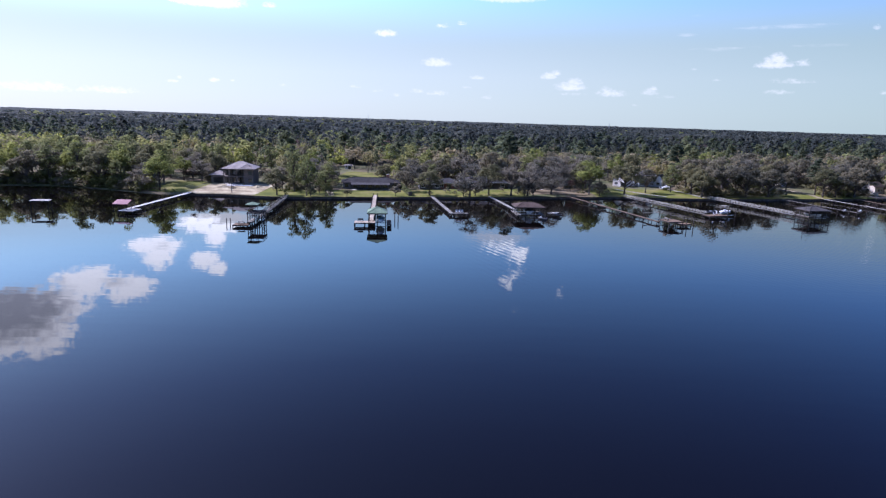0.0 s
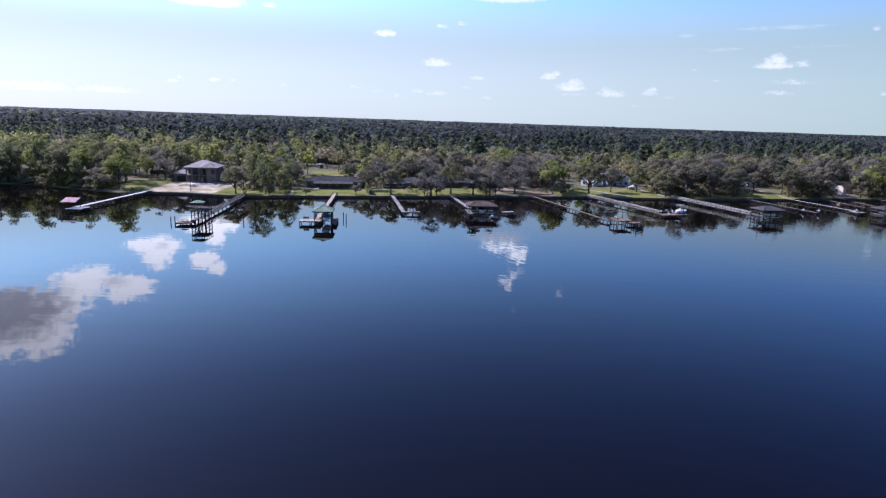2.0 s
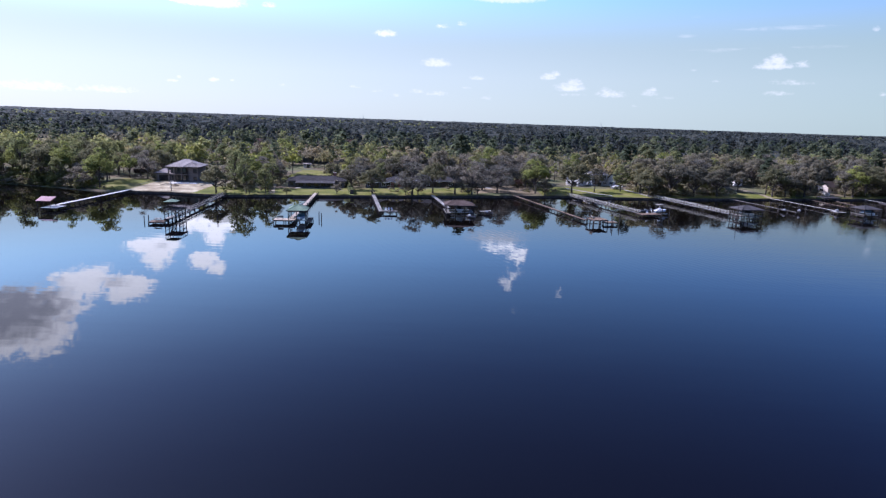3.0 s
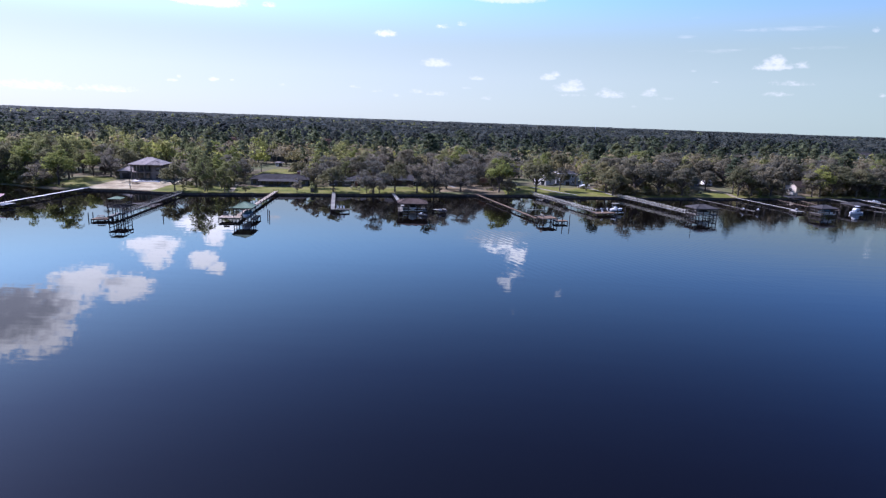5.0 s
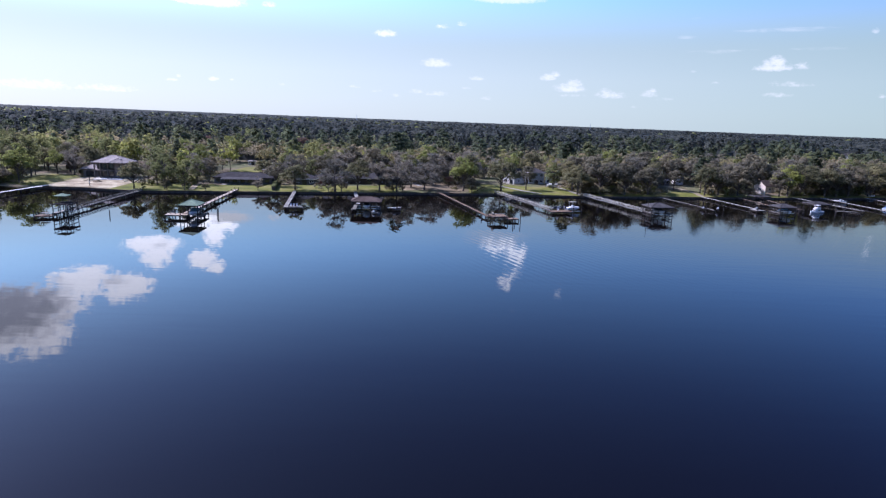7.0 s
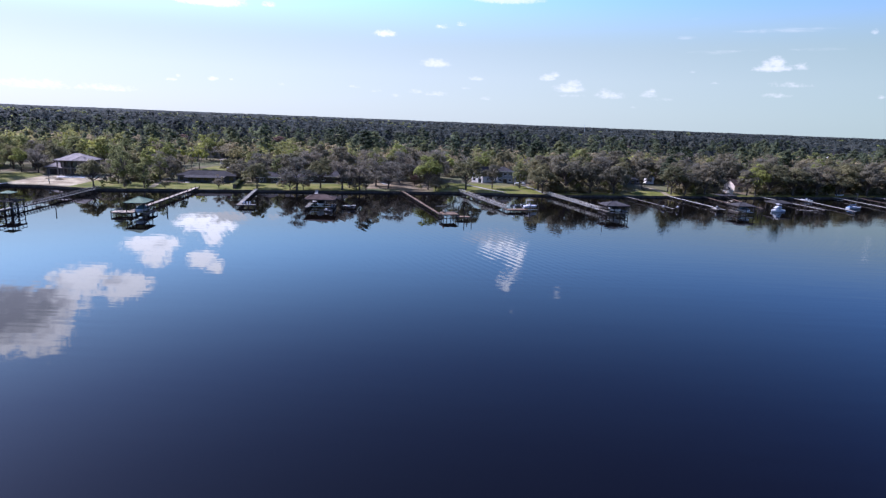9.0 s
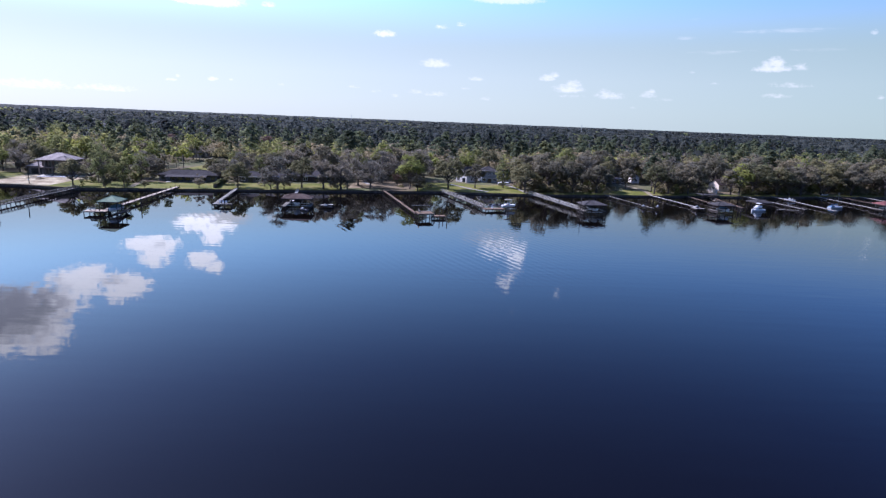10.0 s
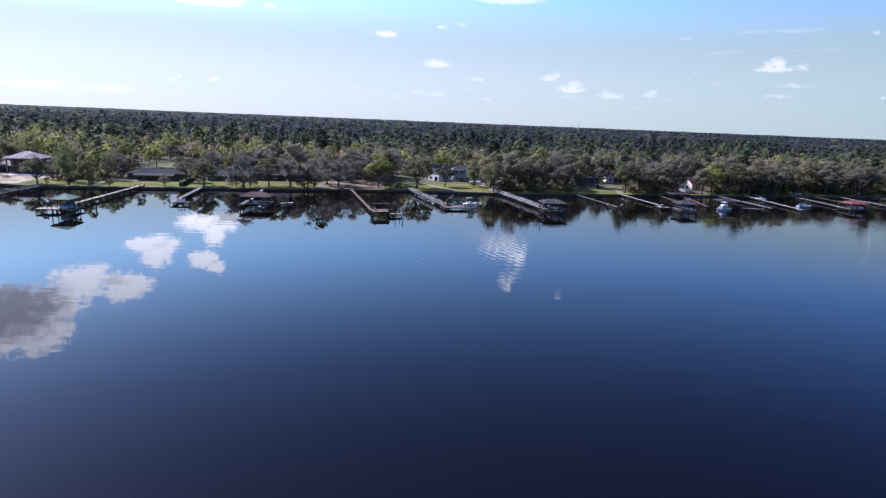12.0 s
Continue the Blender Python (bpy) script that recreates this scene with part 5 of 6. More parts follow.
b = boathouse(pose(-19.2, 169.3, 0, 0, 0, 6), 5.7, 7.0, 3.85, 1.4, 0.5, ROOF_GREEN, "open boathouse with green metal hip roof", rows=(3, 3),
              floor=(1.0, DECK_BROWN, [(2.7, 4.0, -5.0, 2.5)]))
boat_lift(b, -1.1, 2.3, -2.0, 1.9, 0.9, 3.3)
small_boat(pose(-18.3, 168.7, 1.0, 0, 0, -84), 6.2, 2.4, 0.9, "boat under a teal canvas cover on a lift", TEAL_CLOTH, False)
for x, y in ((-13.6, 174.5), (-14.8, 176.8)):
    lone_pile(x, y, 2.0)

# grey L-shaped dock
d = dock((-5.2, 232.5), (2.6, 188.6), 1.3, 0.95, DECK_GREY, "grey L-shaped dock with two chairs at its end")
LL = math.dist((-5.2, 232.5), (2.6, 188.6))
platform(d, LL - 1.7, LL + 0.2, 0.7, 5.3, 0.95, DECK_GREY)


def deck_chair(m, label="white plastic chair on the dock"):
    ob = thing("deck_chair", m, label, "chair", "chairs on the docks")
    part("seat", boxed((-0.28, -0.28, 0.4), (0.28, 0.28, 0.45)), WHITE_GEL, ob)
    part("backrest", box(bmesh.new(), (-0.28, 0, 0), (0.28, 0.05, 0.65), pose(0, 0.26, 0.42, -14)), WHITE_GEL, ob)
    for x in (-0.24, 0.24):
        for y in (-0.24, 0.24):
            part("leg", rodded((x, y, 0), (x, y, 0.4), 0.025, n=5), WHITE_GEL, ob)
        part("armrest", boxed((x - 0.03, -0.25, 0.62), (x + 0.03, 0.3, 0.66)), WHITE_GEL, ob)
    return ob


GL = along((-5.2, 232.5), (2.6, 188.6))
for k in range(3):
    deck_chair(GL @ pose(LL - 0.7, 1.6 + k * 1.0, 0.95, 0, 0, 80 + 12 * k))

# brown-roofed boathouse low over the water
d = dock((18.0, 235.4), (24.2, 201.5), 1.3, 1.0, DECK_WHITE, "pale dock to a brown-roofed boathouse")
b = boathouse(pose(27.8, 195.0, 0, 0, 0, 5), 9.9, 8.0, 3.3, 1.25, 3.4, ROOF_BROWN, "low boathouse with brown shingle hip roof", rows=(4, 3),
              floor=(0.9, DECK_GREY, [(-4.7, -3.2, -5.0, 5.4), (3.3, 4.7, -3.9, 3.9)]))
boat_lift(b, -3.2, 3.4, -2.6, 2.6, 0.9, 2.6)
small_boat(pose(27.9, 194.7, 0.9, 0, 0, -85), 6.6, 2.4, 0.9, "dark covered boat in the boathouse slip", BLACK_RUB, False)
dock((34.6, 196.5), (38.8, 198.8), 1.2, 0.8, DECK_WHITE, "short side dock by the boathouse")
jet_ski(pose(31.5, 187.8, 0.0, 0, 0, 150), "grey jet ski floating beside the boathouse")
jet_ski(pose(37.6, 194.9, 0.3, 0, 0, 170))

# brown dock with square end platform
d = dock((51.2, 244.2), (67.6, 184.5), 0.95, 0.95, DECK_BROWN, "long brown dock with a square end platform")
LX = math.dist((51.2, 244.2), (67.6, 184.5))
platform(d, LX + 1.6, LX + 6.4, -0.9, 4.0, 1.95, DECK_BROWN)
for k in range(5):
    part("step", boxed((LX - 0.1 + k * 0.34, -0.45, 1.08 + k * 0.19), (LX + 0.2 + k * 0.34, 0.45, 1.13 + k * 0.19)), DECK_BROWN, d)
X0 = along((51.2, 244.2), (67.6, 184.5))
platform(d, LX + 2.6, LX + 5.0, 4.1, 8.2, 0.9, DECK_BROWN, name="side_deck")
for x, y in ((LX - 10.0, 1.1), (LX - 10.0, 7.0), (LX - 4.0, 7.0), (LX + 5.6, 6.0), (LX + 5.6, 8.4), (LX + 1.0, 8.4)):
    piling(d, x, y, 3.0, 0.13, name="tall_pile")
part("lift_beam", boxed((LX - 10.2, 0.9, 2.0), (LX - 9.9, 7.2, 2.2)), DECK_GREY, d)
part("lift_beam", boxed((LX - 4.2, 0.9, 1.0), (LX - 3.9, 7.2, 1.2)), DECK_GREY, d)
bench(X0 @ pose(LX + 3.5, 0.2, 1.95, 0, 0, 180))

# railed dock with boats at its end
d = dock((75.0, 249.0), (90.2, 203.5), 1.1, 1.0, DECK_GREY, "railed grey dock with boats at its end", rail=2, post_mat=DECK_GREY, rail_mat=DECK_WHITE)
L6 = math.dist((75.0, 249.0), (90.2, 203.5))
platform(d, L6 - 0.2, L6 + 3.4, -1.0, 6.6, 0.9, DECK_BROWN)
B6 = along((75.0, 249.0), (90.2, 203.5))
small_boat(B6 @ pose(L6 - 1.5, 9.6, 0.7, 0, 0, 100), 6.0, 2.2, 0.9, "white centre-console boat on a lift", None, True, top=DECK_GREY)
jet_ski(B6 @ pose(L6 - 2.6, 4.0, 0.9, 0, 0, 80))
jet_ski(B6 @ pose(L6 - 2.6, 6.4, 0.9, 0, 0, 95))
deck_chair(B6 @ pose(L6 + 2.0, 2.0, 0.9, 0, 0, 80))
for x, y in ((L6 - 4.6, 8.0), (L6 - 4.6, 11.2), (L6 + 2.0, 8.0), (L6 + 2.0, 11.2)):
    piling(d, x, y, 2.6, 0.13, name="lift_pile")
part("lift_beam", boxed((L6 - 3.6, 7.9, 0.5), (L6 - 3.3, 11.3, 0.7)), METAL, d)
part("lift_beam", boxed((L6 + 0.8, 7.9, 0.5), (L6 + 1.1, 11.3, 0.7)), METAL, d)

# railed dock to a wide grey pavilion
d = dock((112.6, 252.4), (124.2, 209.0), 1.1, 0.95, DECK_WHITE, "railed pale dock to a grey-roofed pavilion", rail=2, post_mat=DECK_WHITE)
b = boathouse(pose(127.4, 203.8, 0, 0, 0, 8), 8.6, 7.4, 3.7, 1.2, 1.4, ROOF_GREY, "wide open pavilion with dark grey hip roof on piles", rows=(4, 4),
              floor=(1.6, DECK_GREY, [(-3.9, -2.6, -3.3, 3.3), (2.6, 3.9, -3.3, 3.3)]), mid=(0.5, 2.6))
boat_lift(b, -3.0, 3.0, -2.8, 2.8, 1.2, 3.2)
small_boat(pose(128.0, 204.2, 1.3, 0, 0, -82), 6.4, 2.4, 0.9, "dark covered boat raised in the pavilion", BLACK_RUB, False)
lone_pile(122.7, 200.6, 6.2, "tall thin pole beside the pavilion", 2.0, 0.09)

# thin dock with a small lift
d = dock((146.5, 258.5), (154.5, 220), 0.60, 0.85, DECK_GREY, "narrow grey dock with a jet-ski lift")
jet_ski(pose(156.8, 222.5, 0.7, 0, 0, 250))
jet_ski(pose(152.2, 224.5, 0.5, 0, 0, 260))
for x, y in ((158.3, 221), (158.3, 225), (151.0, 226.5), (152.0, 221.5)):
    lone_pile(x, y, 2.4)

# long pale dock to a dark pavilion
d = dock((168.3, 264.4), (174.6, 224.5), 0.83, 0.85, DECK_WHITE, "long pale dock to a dark-roofed pavilion", rail=0)
LD = math.dist((168.3, 264.4), (174.6, 225.5))
platform(d, LD - 2.0, LD + 2.0, -3.0, 0.8, 0.85, DECK_WHITE)
b = boathouse(pose(179.2, 219.0, 0, 0, 0, 8), 7.2, 6.8, 3.3, 1.1, 1.0, ROOF_GREY, "small boathouse with dark grey hip roof", rows=(3, 3),
              floor=(1.2, DECK_GREY, [(-3.3, -2.1, -3.1, 3.1)]), mid=(0.5, 2.2))
boat_lift(b, -2.2, 3.2, -2.2, 2.2, 1.0, 3.0)
small_boat(pose(180.0, 218.6, 1.0, 0, 0, -80), 5.8, 2.2, 0.8, "covered boat on a lift under the roof", BLUE_GEL, False)
jet_ski(pose(173.1, 225.6, 0.86, 0, 0, 240))
lone_pile(185.3, 216.0, 2.6), lone_pile(186.0, 220.0, 2.4)

# brown dock, the white cruiser and its covered slip
d = dock((196.6, 270.6), (193.4, 231.5), 1.05, 0.85, DECK_BROWN, "weathered brown dock beside a white cruiser")
b = boathouse(pose(202.0, 235.5, 0, 0, 0, 6), 7.4, 7.0, 3.0, 0.9, 2.0, ROOF_GREY, "grey covered slip behind the cruiser", rows=(3, 3))
for x, y in ((191.6, 229), (192.2, 232), (203.6, 226), (209.5, 229.5)):
    lone_pile(x, y, 2.4)


def cruiser(m):
    ob = thing("cabin_cruiser", m, "white flybridge cabin cruiser moored at a dock", "boat", "boats at the docks")
    part("hull", hull_mesh(10.5, 3.5, 1.75, 0.45), WHITE_GEL, ob)
    part("boot_stripe", bar((-5.2, -1.76, 0.98), (1.2, -1.76, 1.05), 0.03, 0.14), BLUE_GEL, ob)
    part("boot_stripe", bar((-5.2, 1.76, 0.98), (1.2, 1.76, 1.05), 0.03, 0.14), BLUE_GEL, ob)
    cab = part("cabin", loft([(-2.6, -1.4), (1.2, -1.4), (2.8, -0.8), (2.8, 0.8), (1.2, 1.4), (-2.6, 1.4)], 1.75, 3.2, 0.86), WHITE_GEL, ob)
    for y in (-1, 1):
        part("side_window", box(bmesh.new(), (-1.9, -0.03, -0.28), (0.9, 0.03, 0.28), pose(0, y * 1.35, 2.55, y * 8)), GLASS, cab)
    part("windshield", box(bmesh.new(), (-0.03, -0.75, -0.3), (0.03, 0.75, 0.3), pose(2.62, 0, 2.55, 0, -9)), GLASS, cab)
    fly = part("flybridge", loft([(-2.2, -1.2), (0.6, -1.2), (1.2, -0.7), (1.2, 0.7), (0.6, 1.2), (-2.2, 1.2)], 3.2, 3.95, 1.04), WHITE_GEL, ob)
    for x in (-1.9, 0.4):
        for y in (-1.0, 1.0):
            part("top_post", rodded((x, y, 3.9), (x, y, 5.2), 0.04), METAL, fly)
    part("canvas_top", loft([(-2.2, -1.2), (0.7, -1.2), (0.7, 1.2), (-2.2, 1.2)], 5.2, 5.32, 0.92), WHITE_GEL, fly)
    for k in range(7):
        y = -1.1 if k % 2 else 1.1
        part("bow_rail_post", rodded((2.2 + 0.4 * (k // 2), y * (1 - 0.16 * (k // 2)), 1.9), (2.2 + 0.4 * (k // 2), y * (1 - 0.16 * (k // 2)), 2.6), 0.025, n=5), METAL, ob)
    part("swim_platform", boxed((-6.1, -1.5, 0.35), (-5.25, 1.5, 0.45)), WHITE_GEL, ob)
    return ob


cruiser(pose(198.4, 229.6, -0.5, 0, 0, 208) @ Matrix.Scale(0.66, 4))

# farther docks
dock((185.5, 268.0), (186.4, 240), 0.90, 0.85, DECK_BROWN, "weathered brown dock below mossy oaks")
d = dock((215.5, 275.3), (219.5, 233.5), 0.98, 0.85, DECK_WHITE, "long pale dock without rails")
dock((214.5, 229.5), (206.5, 230.5), 1.1, 0.9, DECK_GREY, "short floating finger dock")
for k in range(4):
    lone_pile(208 + k * 2.4, 228.0 + k * 0.4, 2.2)
d = dock((230.5, 279.1), (231.0, 232.5), 0.98, 0.85, DECK_WHITE, "long pale dock without rails")
small_boat(pose(232.8, 268.0, 0.2, 0, 0, 150), 4.8, 1.8, 0.7, "white motorboat moored close to the bank", None, True)


def sailboat(m):
    ob = thing("sailboat", m, "small sailboat with bare mast and blue cover", "boat", "boats at the docks")
    part("hull", hull_mesh(7.6, 2.4, 1.15, 0.55), WALL_BLUE, ob)
    part("cabin", loft([(-0.8, -0.75), (1.4, -0.6), (1.4, 0.6), (-0.8, 0.75)], 1.15, 1.65, 0.85), WHITE_GEL, ob)
    part("mast", rodded((0.7, 0, 1.2), (0.7, 0, 8.4), 0.07, 0.04), METAL, ob)
    part("boom", rodded((0.7, 0, 2.2), (-3.0, 0, 2.1), 0.06), METAL, ob)
    part("sail_cover", rodded((0.55, 0, 2.4), (-2.9, 0, 2.25), 0.22, 0.12, 7), BLUE_GEL, ob, "blue canvas sail cover")
    part("cockpit_cover", loft([(-3.6, -1.0), (-0.9, -1.0), (-0.9, 1.0), (-3.6, 1.0)], 1.2, 1.75, 0.6), BLUE_GEL, ob)
    for x in (-3.7, 3.8):
        part("stay", rodded((x, 0, 1.3), (0.7, 0, 8.3), 0.012, n=3), METAL, ob)
    return ob


sailboat(pose(240.6, 247.5, -0.3, 0, 0, 12) @ Matrix.Scale(0.86, 4))
d = dock((256.2, 286.6), (255.8, 248), 1.05, 0.85, DECK_WHITE, "long pale dock to a red-roofed boathouse")
b = boathouse(pose(258.0, 243.0, 0, 0, 0, 8), 7.8, 7.0, 3.1, 1.2, 1.8, ROOF_RED, "boathouse with red metal hip roof", rows=(4, 3),
              floor=(1.1, DECK_GREY, [(-4.3, -2.9, -3.3, 3.3), (2.9, 4.3, -3.3, 3.3)]), mid=(0.8,))
small_boat(pose(258.6, 242.2, 0.9, 0, 0, -80), 6.4, 2.4, 0.9, "white motorboat on a lift under the red roof", None, True)
boat_lift(b, -2.8, 2.8, -2.2, 2.2, 0.9, 2.8)
dock((282.0, 293.3), (283.6, 249), 1.05, 0.85, DECK_WHITE, "long pale dock without rails")
dock((268.5, 290.0), (268.5, 262), 1.05, 0.85, DECK_BROWN, "short brown dock below the oaks")
dock((303.0, 298.3), (305.0, 256), 1.05, 0.85, DECK_GREY, "long grey dock at the bend of the bank")
flat_cover(pose(306.0, 252.0, 0, 0, 0, 4), 5.5, 5.0, 3.2, 5, ROOF_GREY, "grey flat roof over a boat lift")

# ---------------------------------------------------------------- houses


def window(parent, m, w, h, frame_mat=None):
    """A framed window standing 3 cm proud of the wall; m: its centre, y outward to -y."""
    f = bmesh.new()
    t = 0.08
    for lo, hi in (((-w / 2, -0.05, -h / 2), (w / 2, 0.02, -h / 2 + t)), ((-w / 2, -0.05, h / 2 - t), (w / 2, 0.02, h / 2)), ((-w / 2, -0.05, -h / 2 + t), (-w / 2 + t, 0.02, h / 2 - t)),
                   ((w / 2 - t, -0.05, -h / 2 + t), (w / 2, 0.02, h / 2 - t)), ((-0.025, -0.04, -h / 2 + t), (0.025, 0.02, h / 2 - t))):
        box(f, lo, hi)
    o = part("window", f, frame_mat or WALL_WHITE, parent)
    o.matrix_local = m
    part("pane", boxed((-w / 2 + t, -0.012, -h / 2 + t), (w / 2 - t, 0.012, h / 2 - t)), GLASS, o)
    part("sill", boxed((-w / 2 - 0.06, -0.1, -h / 2 - 0.06), (w / 2 + 0.06, 0.02, -h / 2)), frame_mat or WALL_WHITE, o)
    return o


def shell(parent, x0, x1, y0, y1, z0, z1, mat, t=0.2):
    """Four walls."""
    part("wall", boxed((x0, y0, z0), (x1, y0 + t, z1)), mat, parent)
    part("wall", boxed((x0, y1 - t, z0), (x1, y1, z1)), mat, parent)
    part("wall", boxed((x0, y0 + t, z0), (x0 + t, y1 - t, z1)), mat, parent)
    part("wall", boxed((x1 - t, y0 + t, z0), (x1, y1 - t, z1)), mat, parent)


def gable_mesh(w, l, rise, thick=0.15):
    """A gabled roof, ridge along x (w long), l deep, eaves at z 0."""
    bm = bmesh.new()
    for s in (-1, 1):
        v = [bm.verts.new(p) for p in ((-w / 2, s * l / 2, 0), (w / 2, s * l / 2, 0), (w / 2, 0, rise), (-w / 2, 0, rise), (-w / 2, s * l / 2, -thick), (w / 2, s * l / 2, -thick), (w / 2, 0, rise - thick), (-w / 2, 0, rise - thick))]
        for f in ((0, 1, 2, 3), (4, 7, 6, 5), (0, 4, 5, 1), (1, 5, 6, 2), (3, 2, 6, 7), (0, 3, 7, 4)):
            bm.faces.new([v[i] for i in f])
    bmesh.ops.recalc_face_normals(bm, faces=bm.faces)
    return bm


def gable_end(w, rise, t, y):
    bm = bmesh.new()
    vs = [[bm.verts.new((px, py, pz)) for px, pz in ((-w / 2, 0), (w / 2, 0), (0, rise))] for py in (y, y + t)]
    bm.faces.new(vs[0])
    bm.faces.new(vs[1][::-1])
    for i in range(3):
        j = (i + 1) % 3
        bm.faces.new((vs[0][j], vs[0][i], vs[1][i], vs[1][j]))
    return bm


def house(x, y, turn, w, d, eave, rise, roof_mat, wall_mat, label, style="hip", ridge=None, windows=3, storeys=1, chimney=False, door=True):
    """A plain house; x, y the middle of its river front, which faces local -y."""
    z = float(land_z(x, y)) - 0.1
    ob = thing("house", pose(x, y, z, 0, 0, turn), label, "house", "houses on the river bank")
    shell(ob, -w / 2, w / 2, 0, d, 0, eave, wall_mat)
    part("floor_slab", boxed((-w / 2 + 0.2, 0.2, 0.0), (w / 2 - 0.2, d - 0.2, 0.12)), CONCRETE, ob)
    if style == "hip":
        roof(ob, pose(0, d / 2, eave + 0.16), w + 1.2, d + 1.2, rise, ridge if ridge is not None else max(0.3, w - d), roof_mat, fascia=WALL_WHITE)
    elif style == "end":
        r = part("roof", gable_mesh(d + 0.9, w + 0.8, rise), roof_mat, ob)
        r.matrix_local = pose(0, d / 2, eave + 0.12, 0, 0, 90)
        for yy in (0.0, d - 0.2):
            g = part("gable", gable_end(w, rise * w / (w + 0.8), 0.2, 0), wall_mat, ob)
            g.matrix_local = pose(0, yy, eave)
    else:
        r = part("roof", gable_mesh(w + 0.9, d + 1.0, rise), roof_mat, ob)
        r.matrix_local = pose(0, d / 2, eave + 0.12)
        for xx in (-w / 2, w / 2 - 0.2):
            g = part("gable", gable_end(d, rise * d / (d + 1.0), 0.2, 0), wall_mat, ob)
            g.matrix_local = pose(xx, d / 2, eave) @ pose(0.2, 0, 0, 0, 0, 90)
    for s in range(storeys):
        for k in range(windows):
            xx = -w / 2 + w * (k + 0.5) / windows
            if door and s == 0 and k == windows // 2:
                dr = part("door", boxed((xx - 0.9, -0.05, 0.1), (xx + 0.9, 0.02, 2.15)), GLASS, ob, "glazed garden door")
                part("door_frame", boxed((xx - 1.0, -0.03, 2.15), (xx + 1.0, 0.02, 2.27)), WALL_WHITE, dr)
                continue
            window(ob, pose(xx, 0, 1.55 + 2.9 * s), min(1.7, w / windows * 0.6), 1.35)
    for s in range(storeys):
        for xx, a in ((-w / 2, -90), (w / 2, 90)):
            window(ob, pose(xx, d * 0.45, 1.55 + 2.9 * s, 0, 0, a), 1.3, 1.3)
    if chimney:
        c = part("chimney", boxed((w * 0.2, d * 0.45, eave), (w * 0.2 + 0.9, d * 0.45 + 0.8, eave + rise + 0.9)), WALL_BRICK, ob)
        part("chimney_cap", boxed((w * 0.2 - 0.08, d * 0.45 - 0.08, eave + rise + 0.9), (w * 0.2 + 0.98, d * 0.45 + 0.88, eave + rise + 1.02)), CONCRETE, c)
    return ob


def new_house():
    """The two-storey house under construction on the sandy lot."""
    x, y = -86.0, 247.0
    z = float(land_z(x, y)) + 0.05
    ob = thing("unfinished_house", pose(x, y, z, 0, 0, 6), "unfinished two-storey house with pale hip roof and deep porches", "house", "houses on the river bank")
    w, d = 12.0, 11.5
    # body behind a two-storey porch 3 m deep
    shell(ob, -w / 2, w / 2, 3.2, d, 0, 6.3, WALL_BLOCK)
    part("porch_floor", boxed((-w / 2, 0, 3.05), (w / 2, 3.2, 3.35)), WALL_BLOCK, ob)
    part("slab", boxed((-w / 2 - 0.3, -0.3, -0.1), (w / 2 + 0.3, 3.2, 0.15)), CONCRETE, ob)
    part("wall", boxed((2.6, 0, 0.15), (w / 2, 0.3, 3.05)), WALL_BLOCK, ob)
    part("wall", boxed((2.6, 0, 3.35), (w / 2, 0.3, 6.0)), WALL_BLOCK, ob)
    part("wall", boxed((w / 2 - 0.25, 0.3, 0.15), (w / 2, 3.2, 3.05)), WALL_BLOCK, ob)
    part("wall", boxed((w / 2 - 0.25, 0.3, 3.35), (w / 2, 3.2, 6.0)), WALL_BLOCK, ob)
    for xx in (-w / 2 + 0.2, -3.6, -0.6, 2.4):
        part("column", boxed((xx - 0.2, 0, 0.15), (xx + 0.2, 0.4, 3.05)), WALL_BLOCK, ob)
        part("column", boxed((xx - 0.2, 0, 3.35), (xx + 0.2, 0.4, 6.0)), WALL_BLOCK, ob)
    part("porch_beam", boxed((-w / 2, 0, 6.0), (w / 2, 0.4, 6.3)), WALL_BLOCK, ob)
    part("balcony_rail", boxed((-w / 2 + 0.4, 0.05, 4.3), (2.3, 0.12, 4.38)), FRAME_DARK, ob)
    for k in range(4):
        for zz in (1.55, 4.75):
            window(ob, pose(-4.7 + 2.2 * k, 3.2, zz), 1.7, 2.1, FRAME_DARK)
    for zz in (1.6, 4.8):
        window(ob, pose(4.8, 0, zz), 1.5, 1.5, FRAME_DARK)
    roof(ob, pose(0, d / 2, 6.45), w + 1.8, d + 1.8, 2.7, 2.0, ROOF_PALE, "pale grey standing-seam hip roof", fascia=WALL_BLOCK)
    roof(ob, pose(3.4, 1.4, 6.5), 5.6, 5.6, 1.6, 0.6, ROOF_PALE, "pale grey hip over the porch corner", name="corner_roof", fascia=WALL_BLOCK)
    # low wing to the west
    shell(ob, -w / 2 - 6.2, -w / 2 - 0.02, 4.5, 11, 0, 3.1, WALL_BLOCK)
    roof(ob, pose(-w / 2 - 3.4, 7.75, 3.25), 7.6, 7.8, 1.9, 0.5, ROOF_PALE, "pale grey hip roof of the wing", name="wing_roof", fascia=WALL_BLOCK)
    # dark panel on the closed wall stands in for a shaded garage opening
    part("garage_opening", boxed((-w / 2 - 5.2, 4.46, 0), (-w / 2 - 1.2, 4.498, 2.4)), FRAME_DARK, ob)
    return ob


new_house()


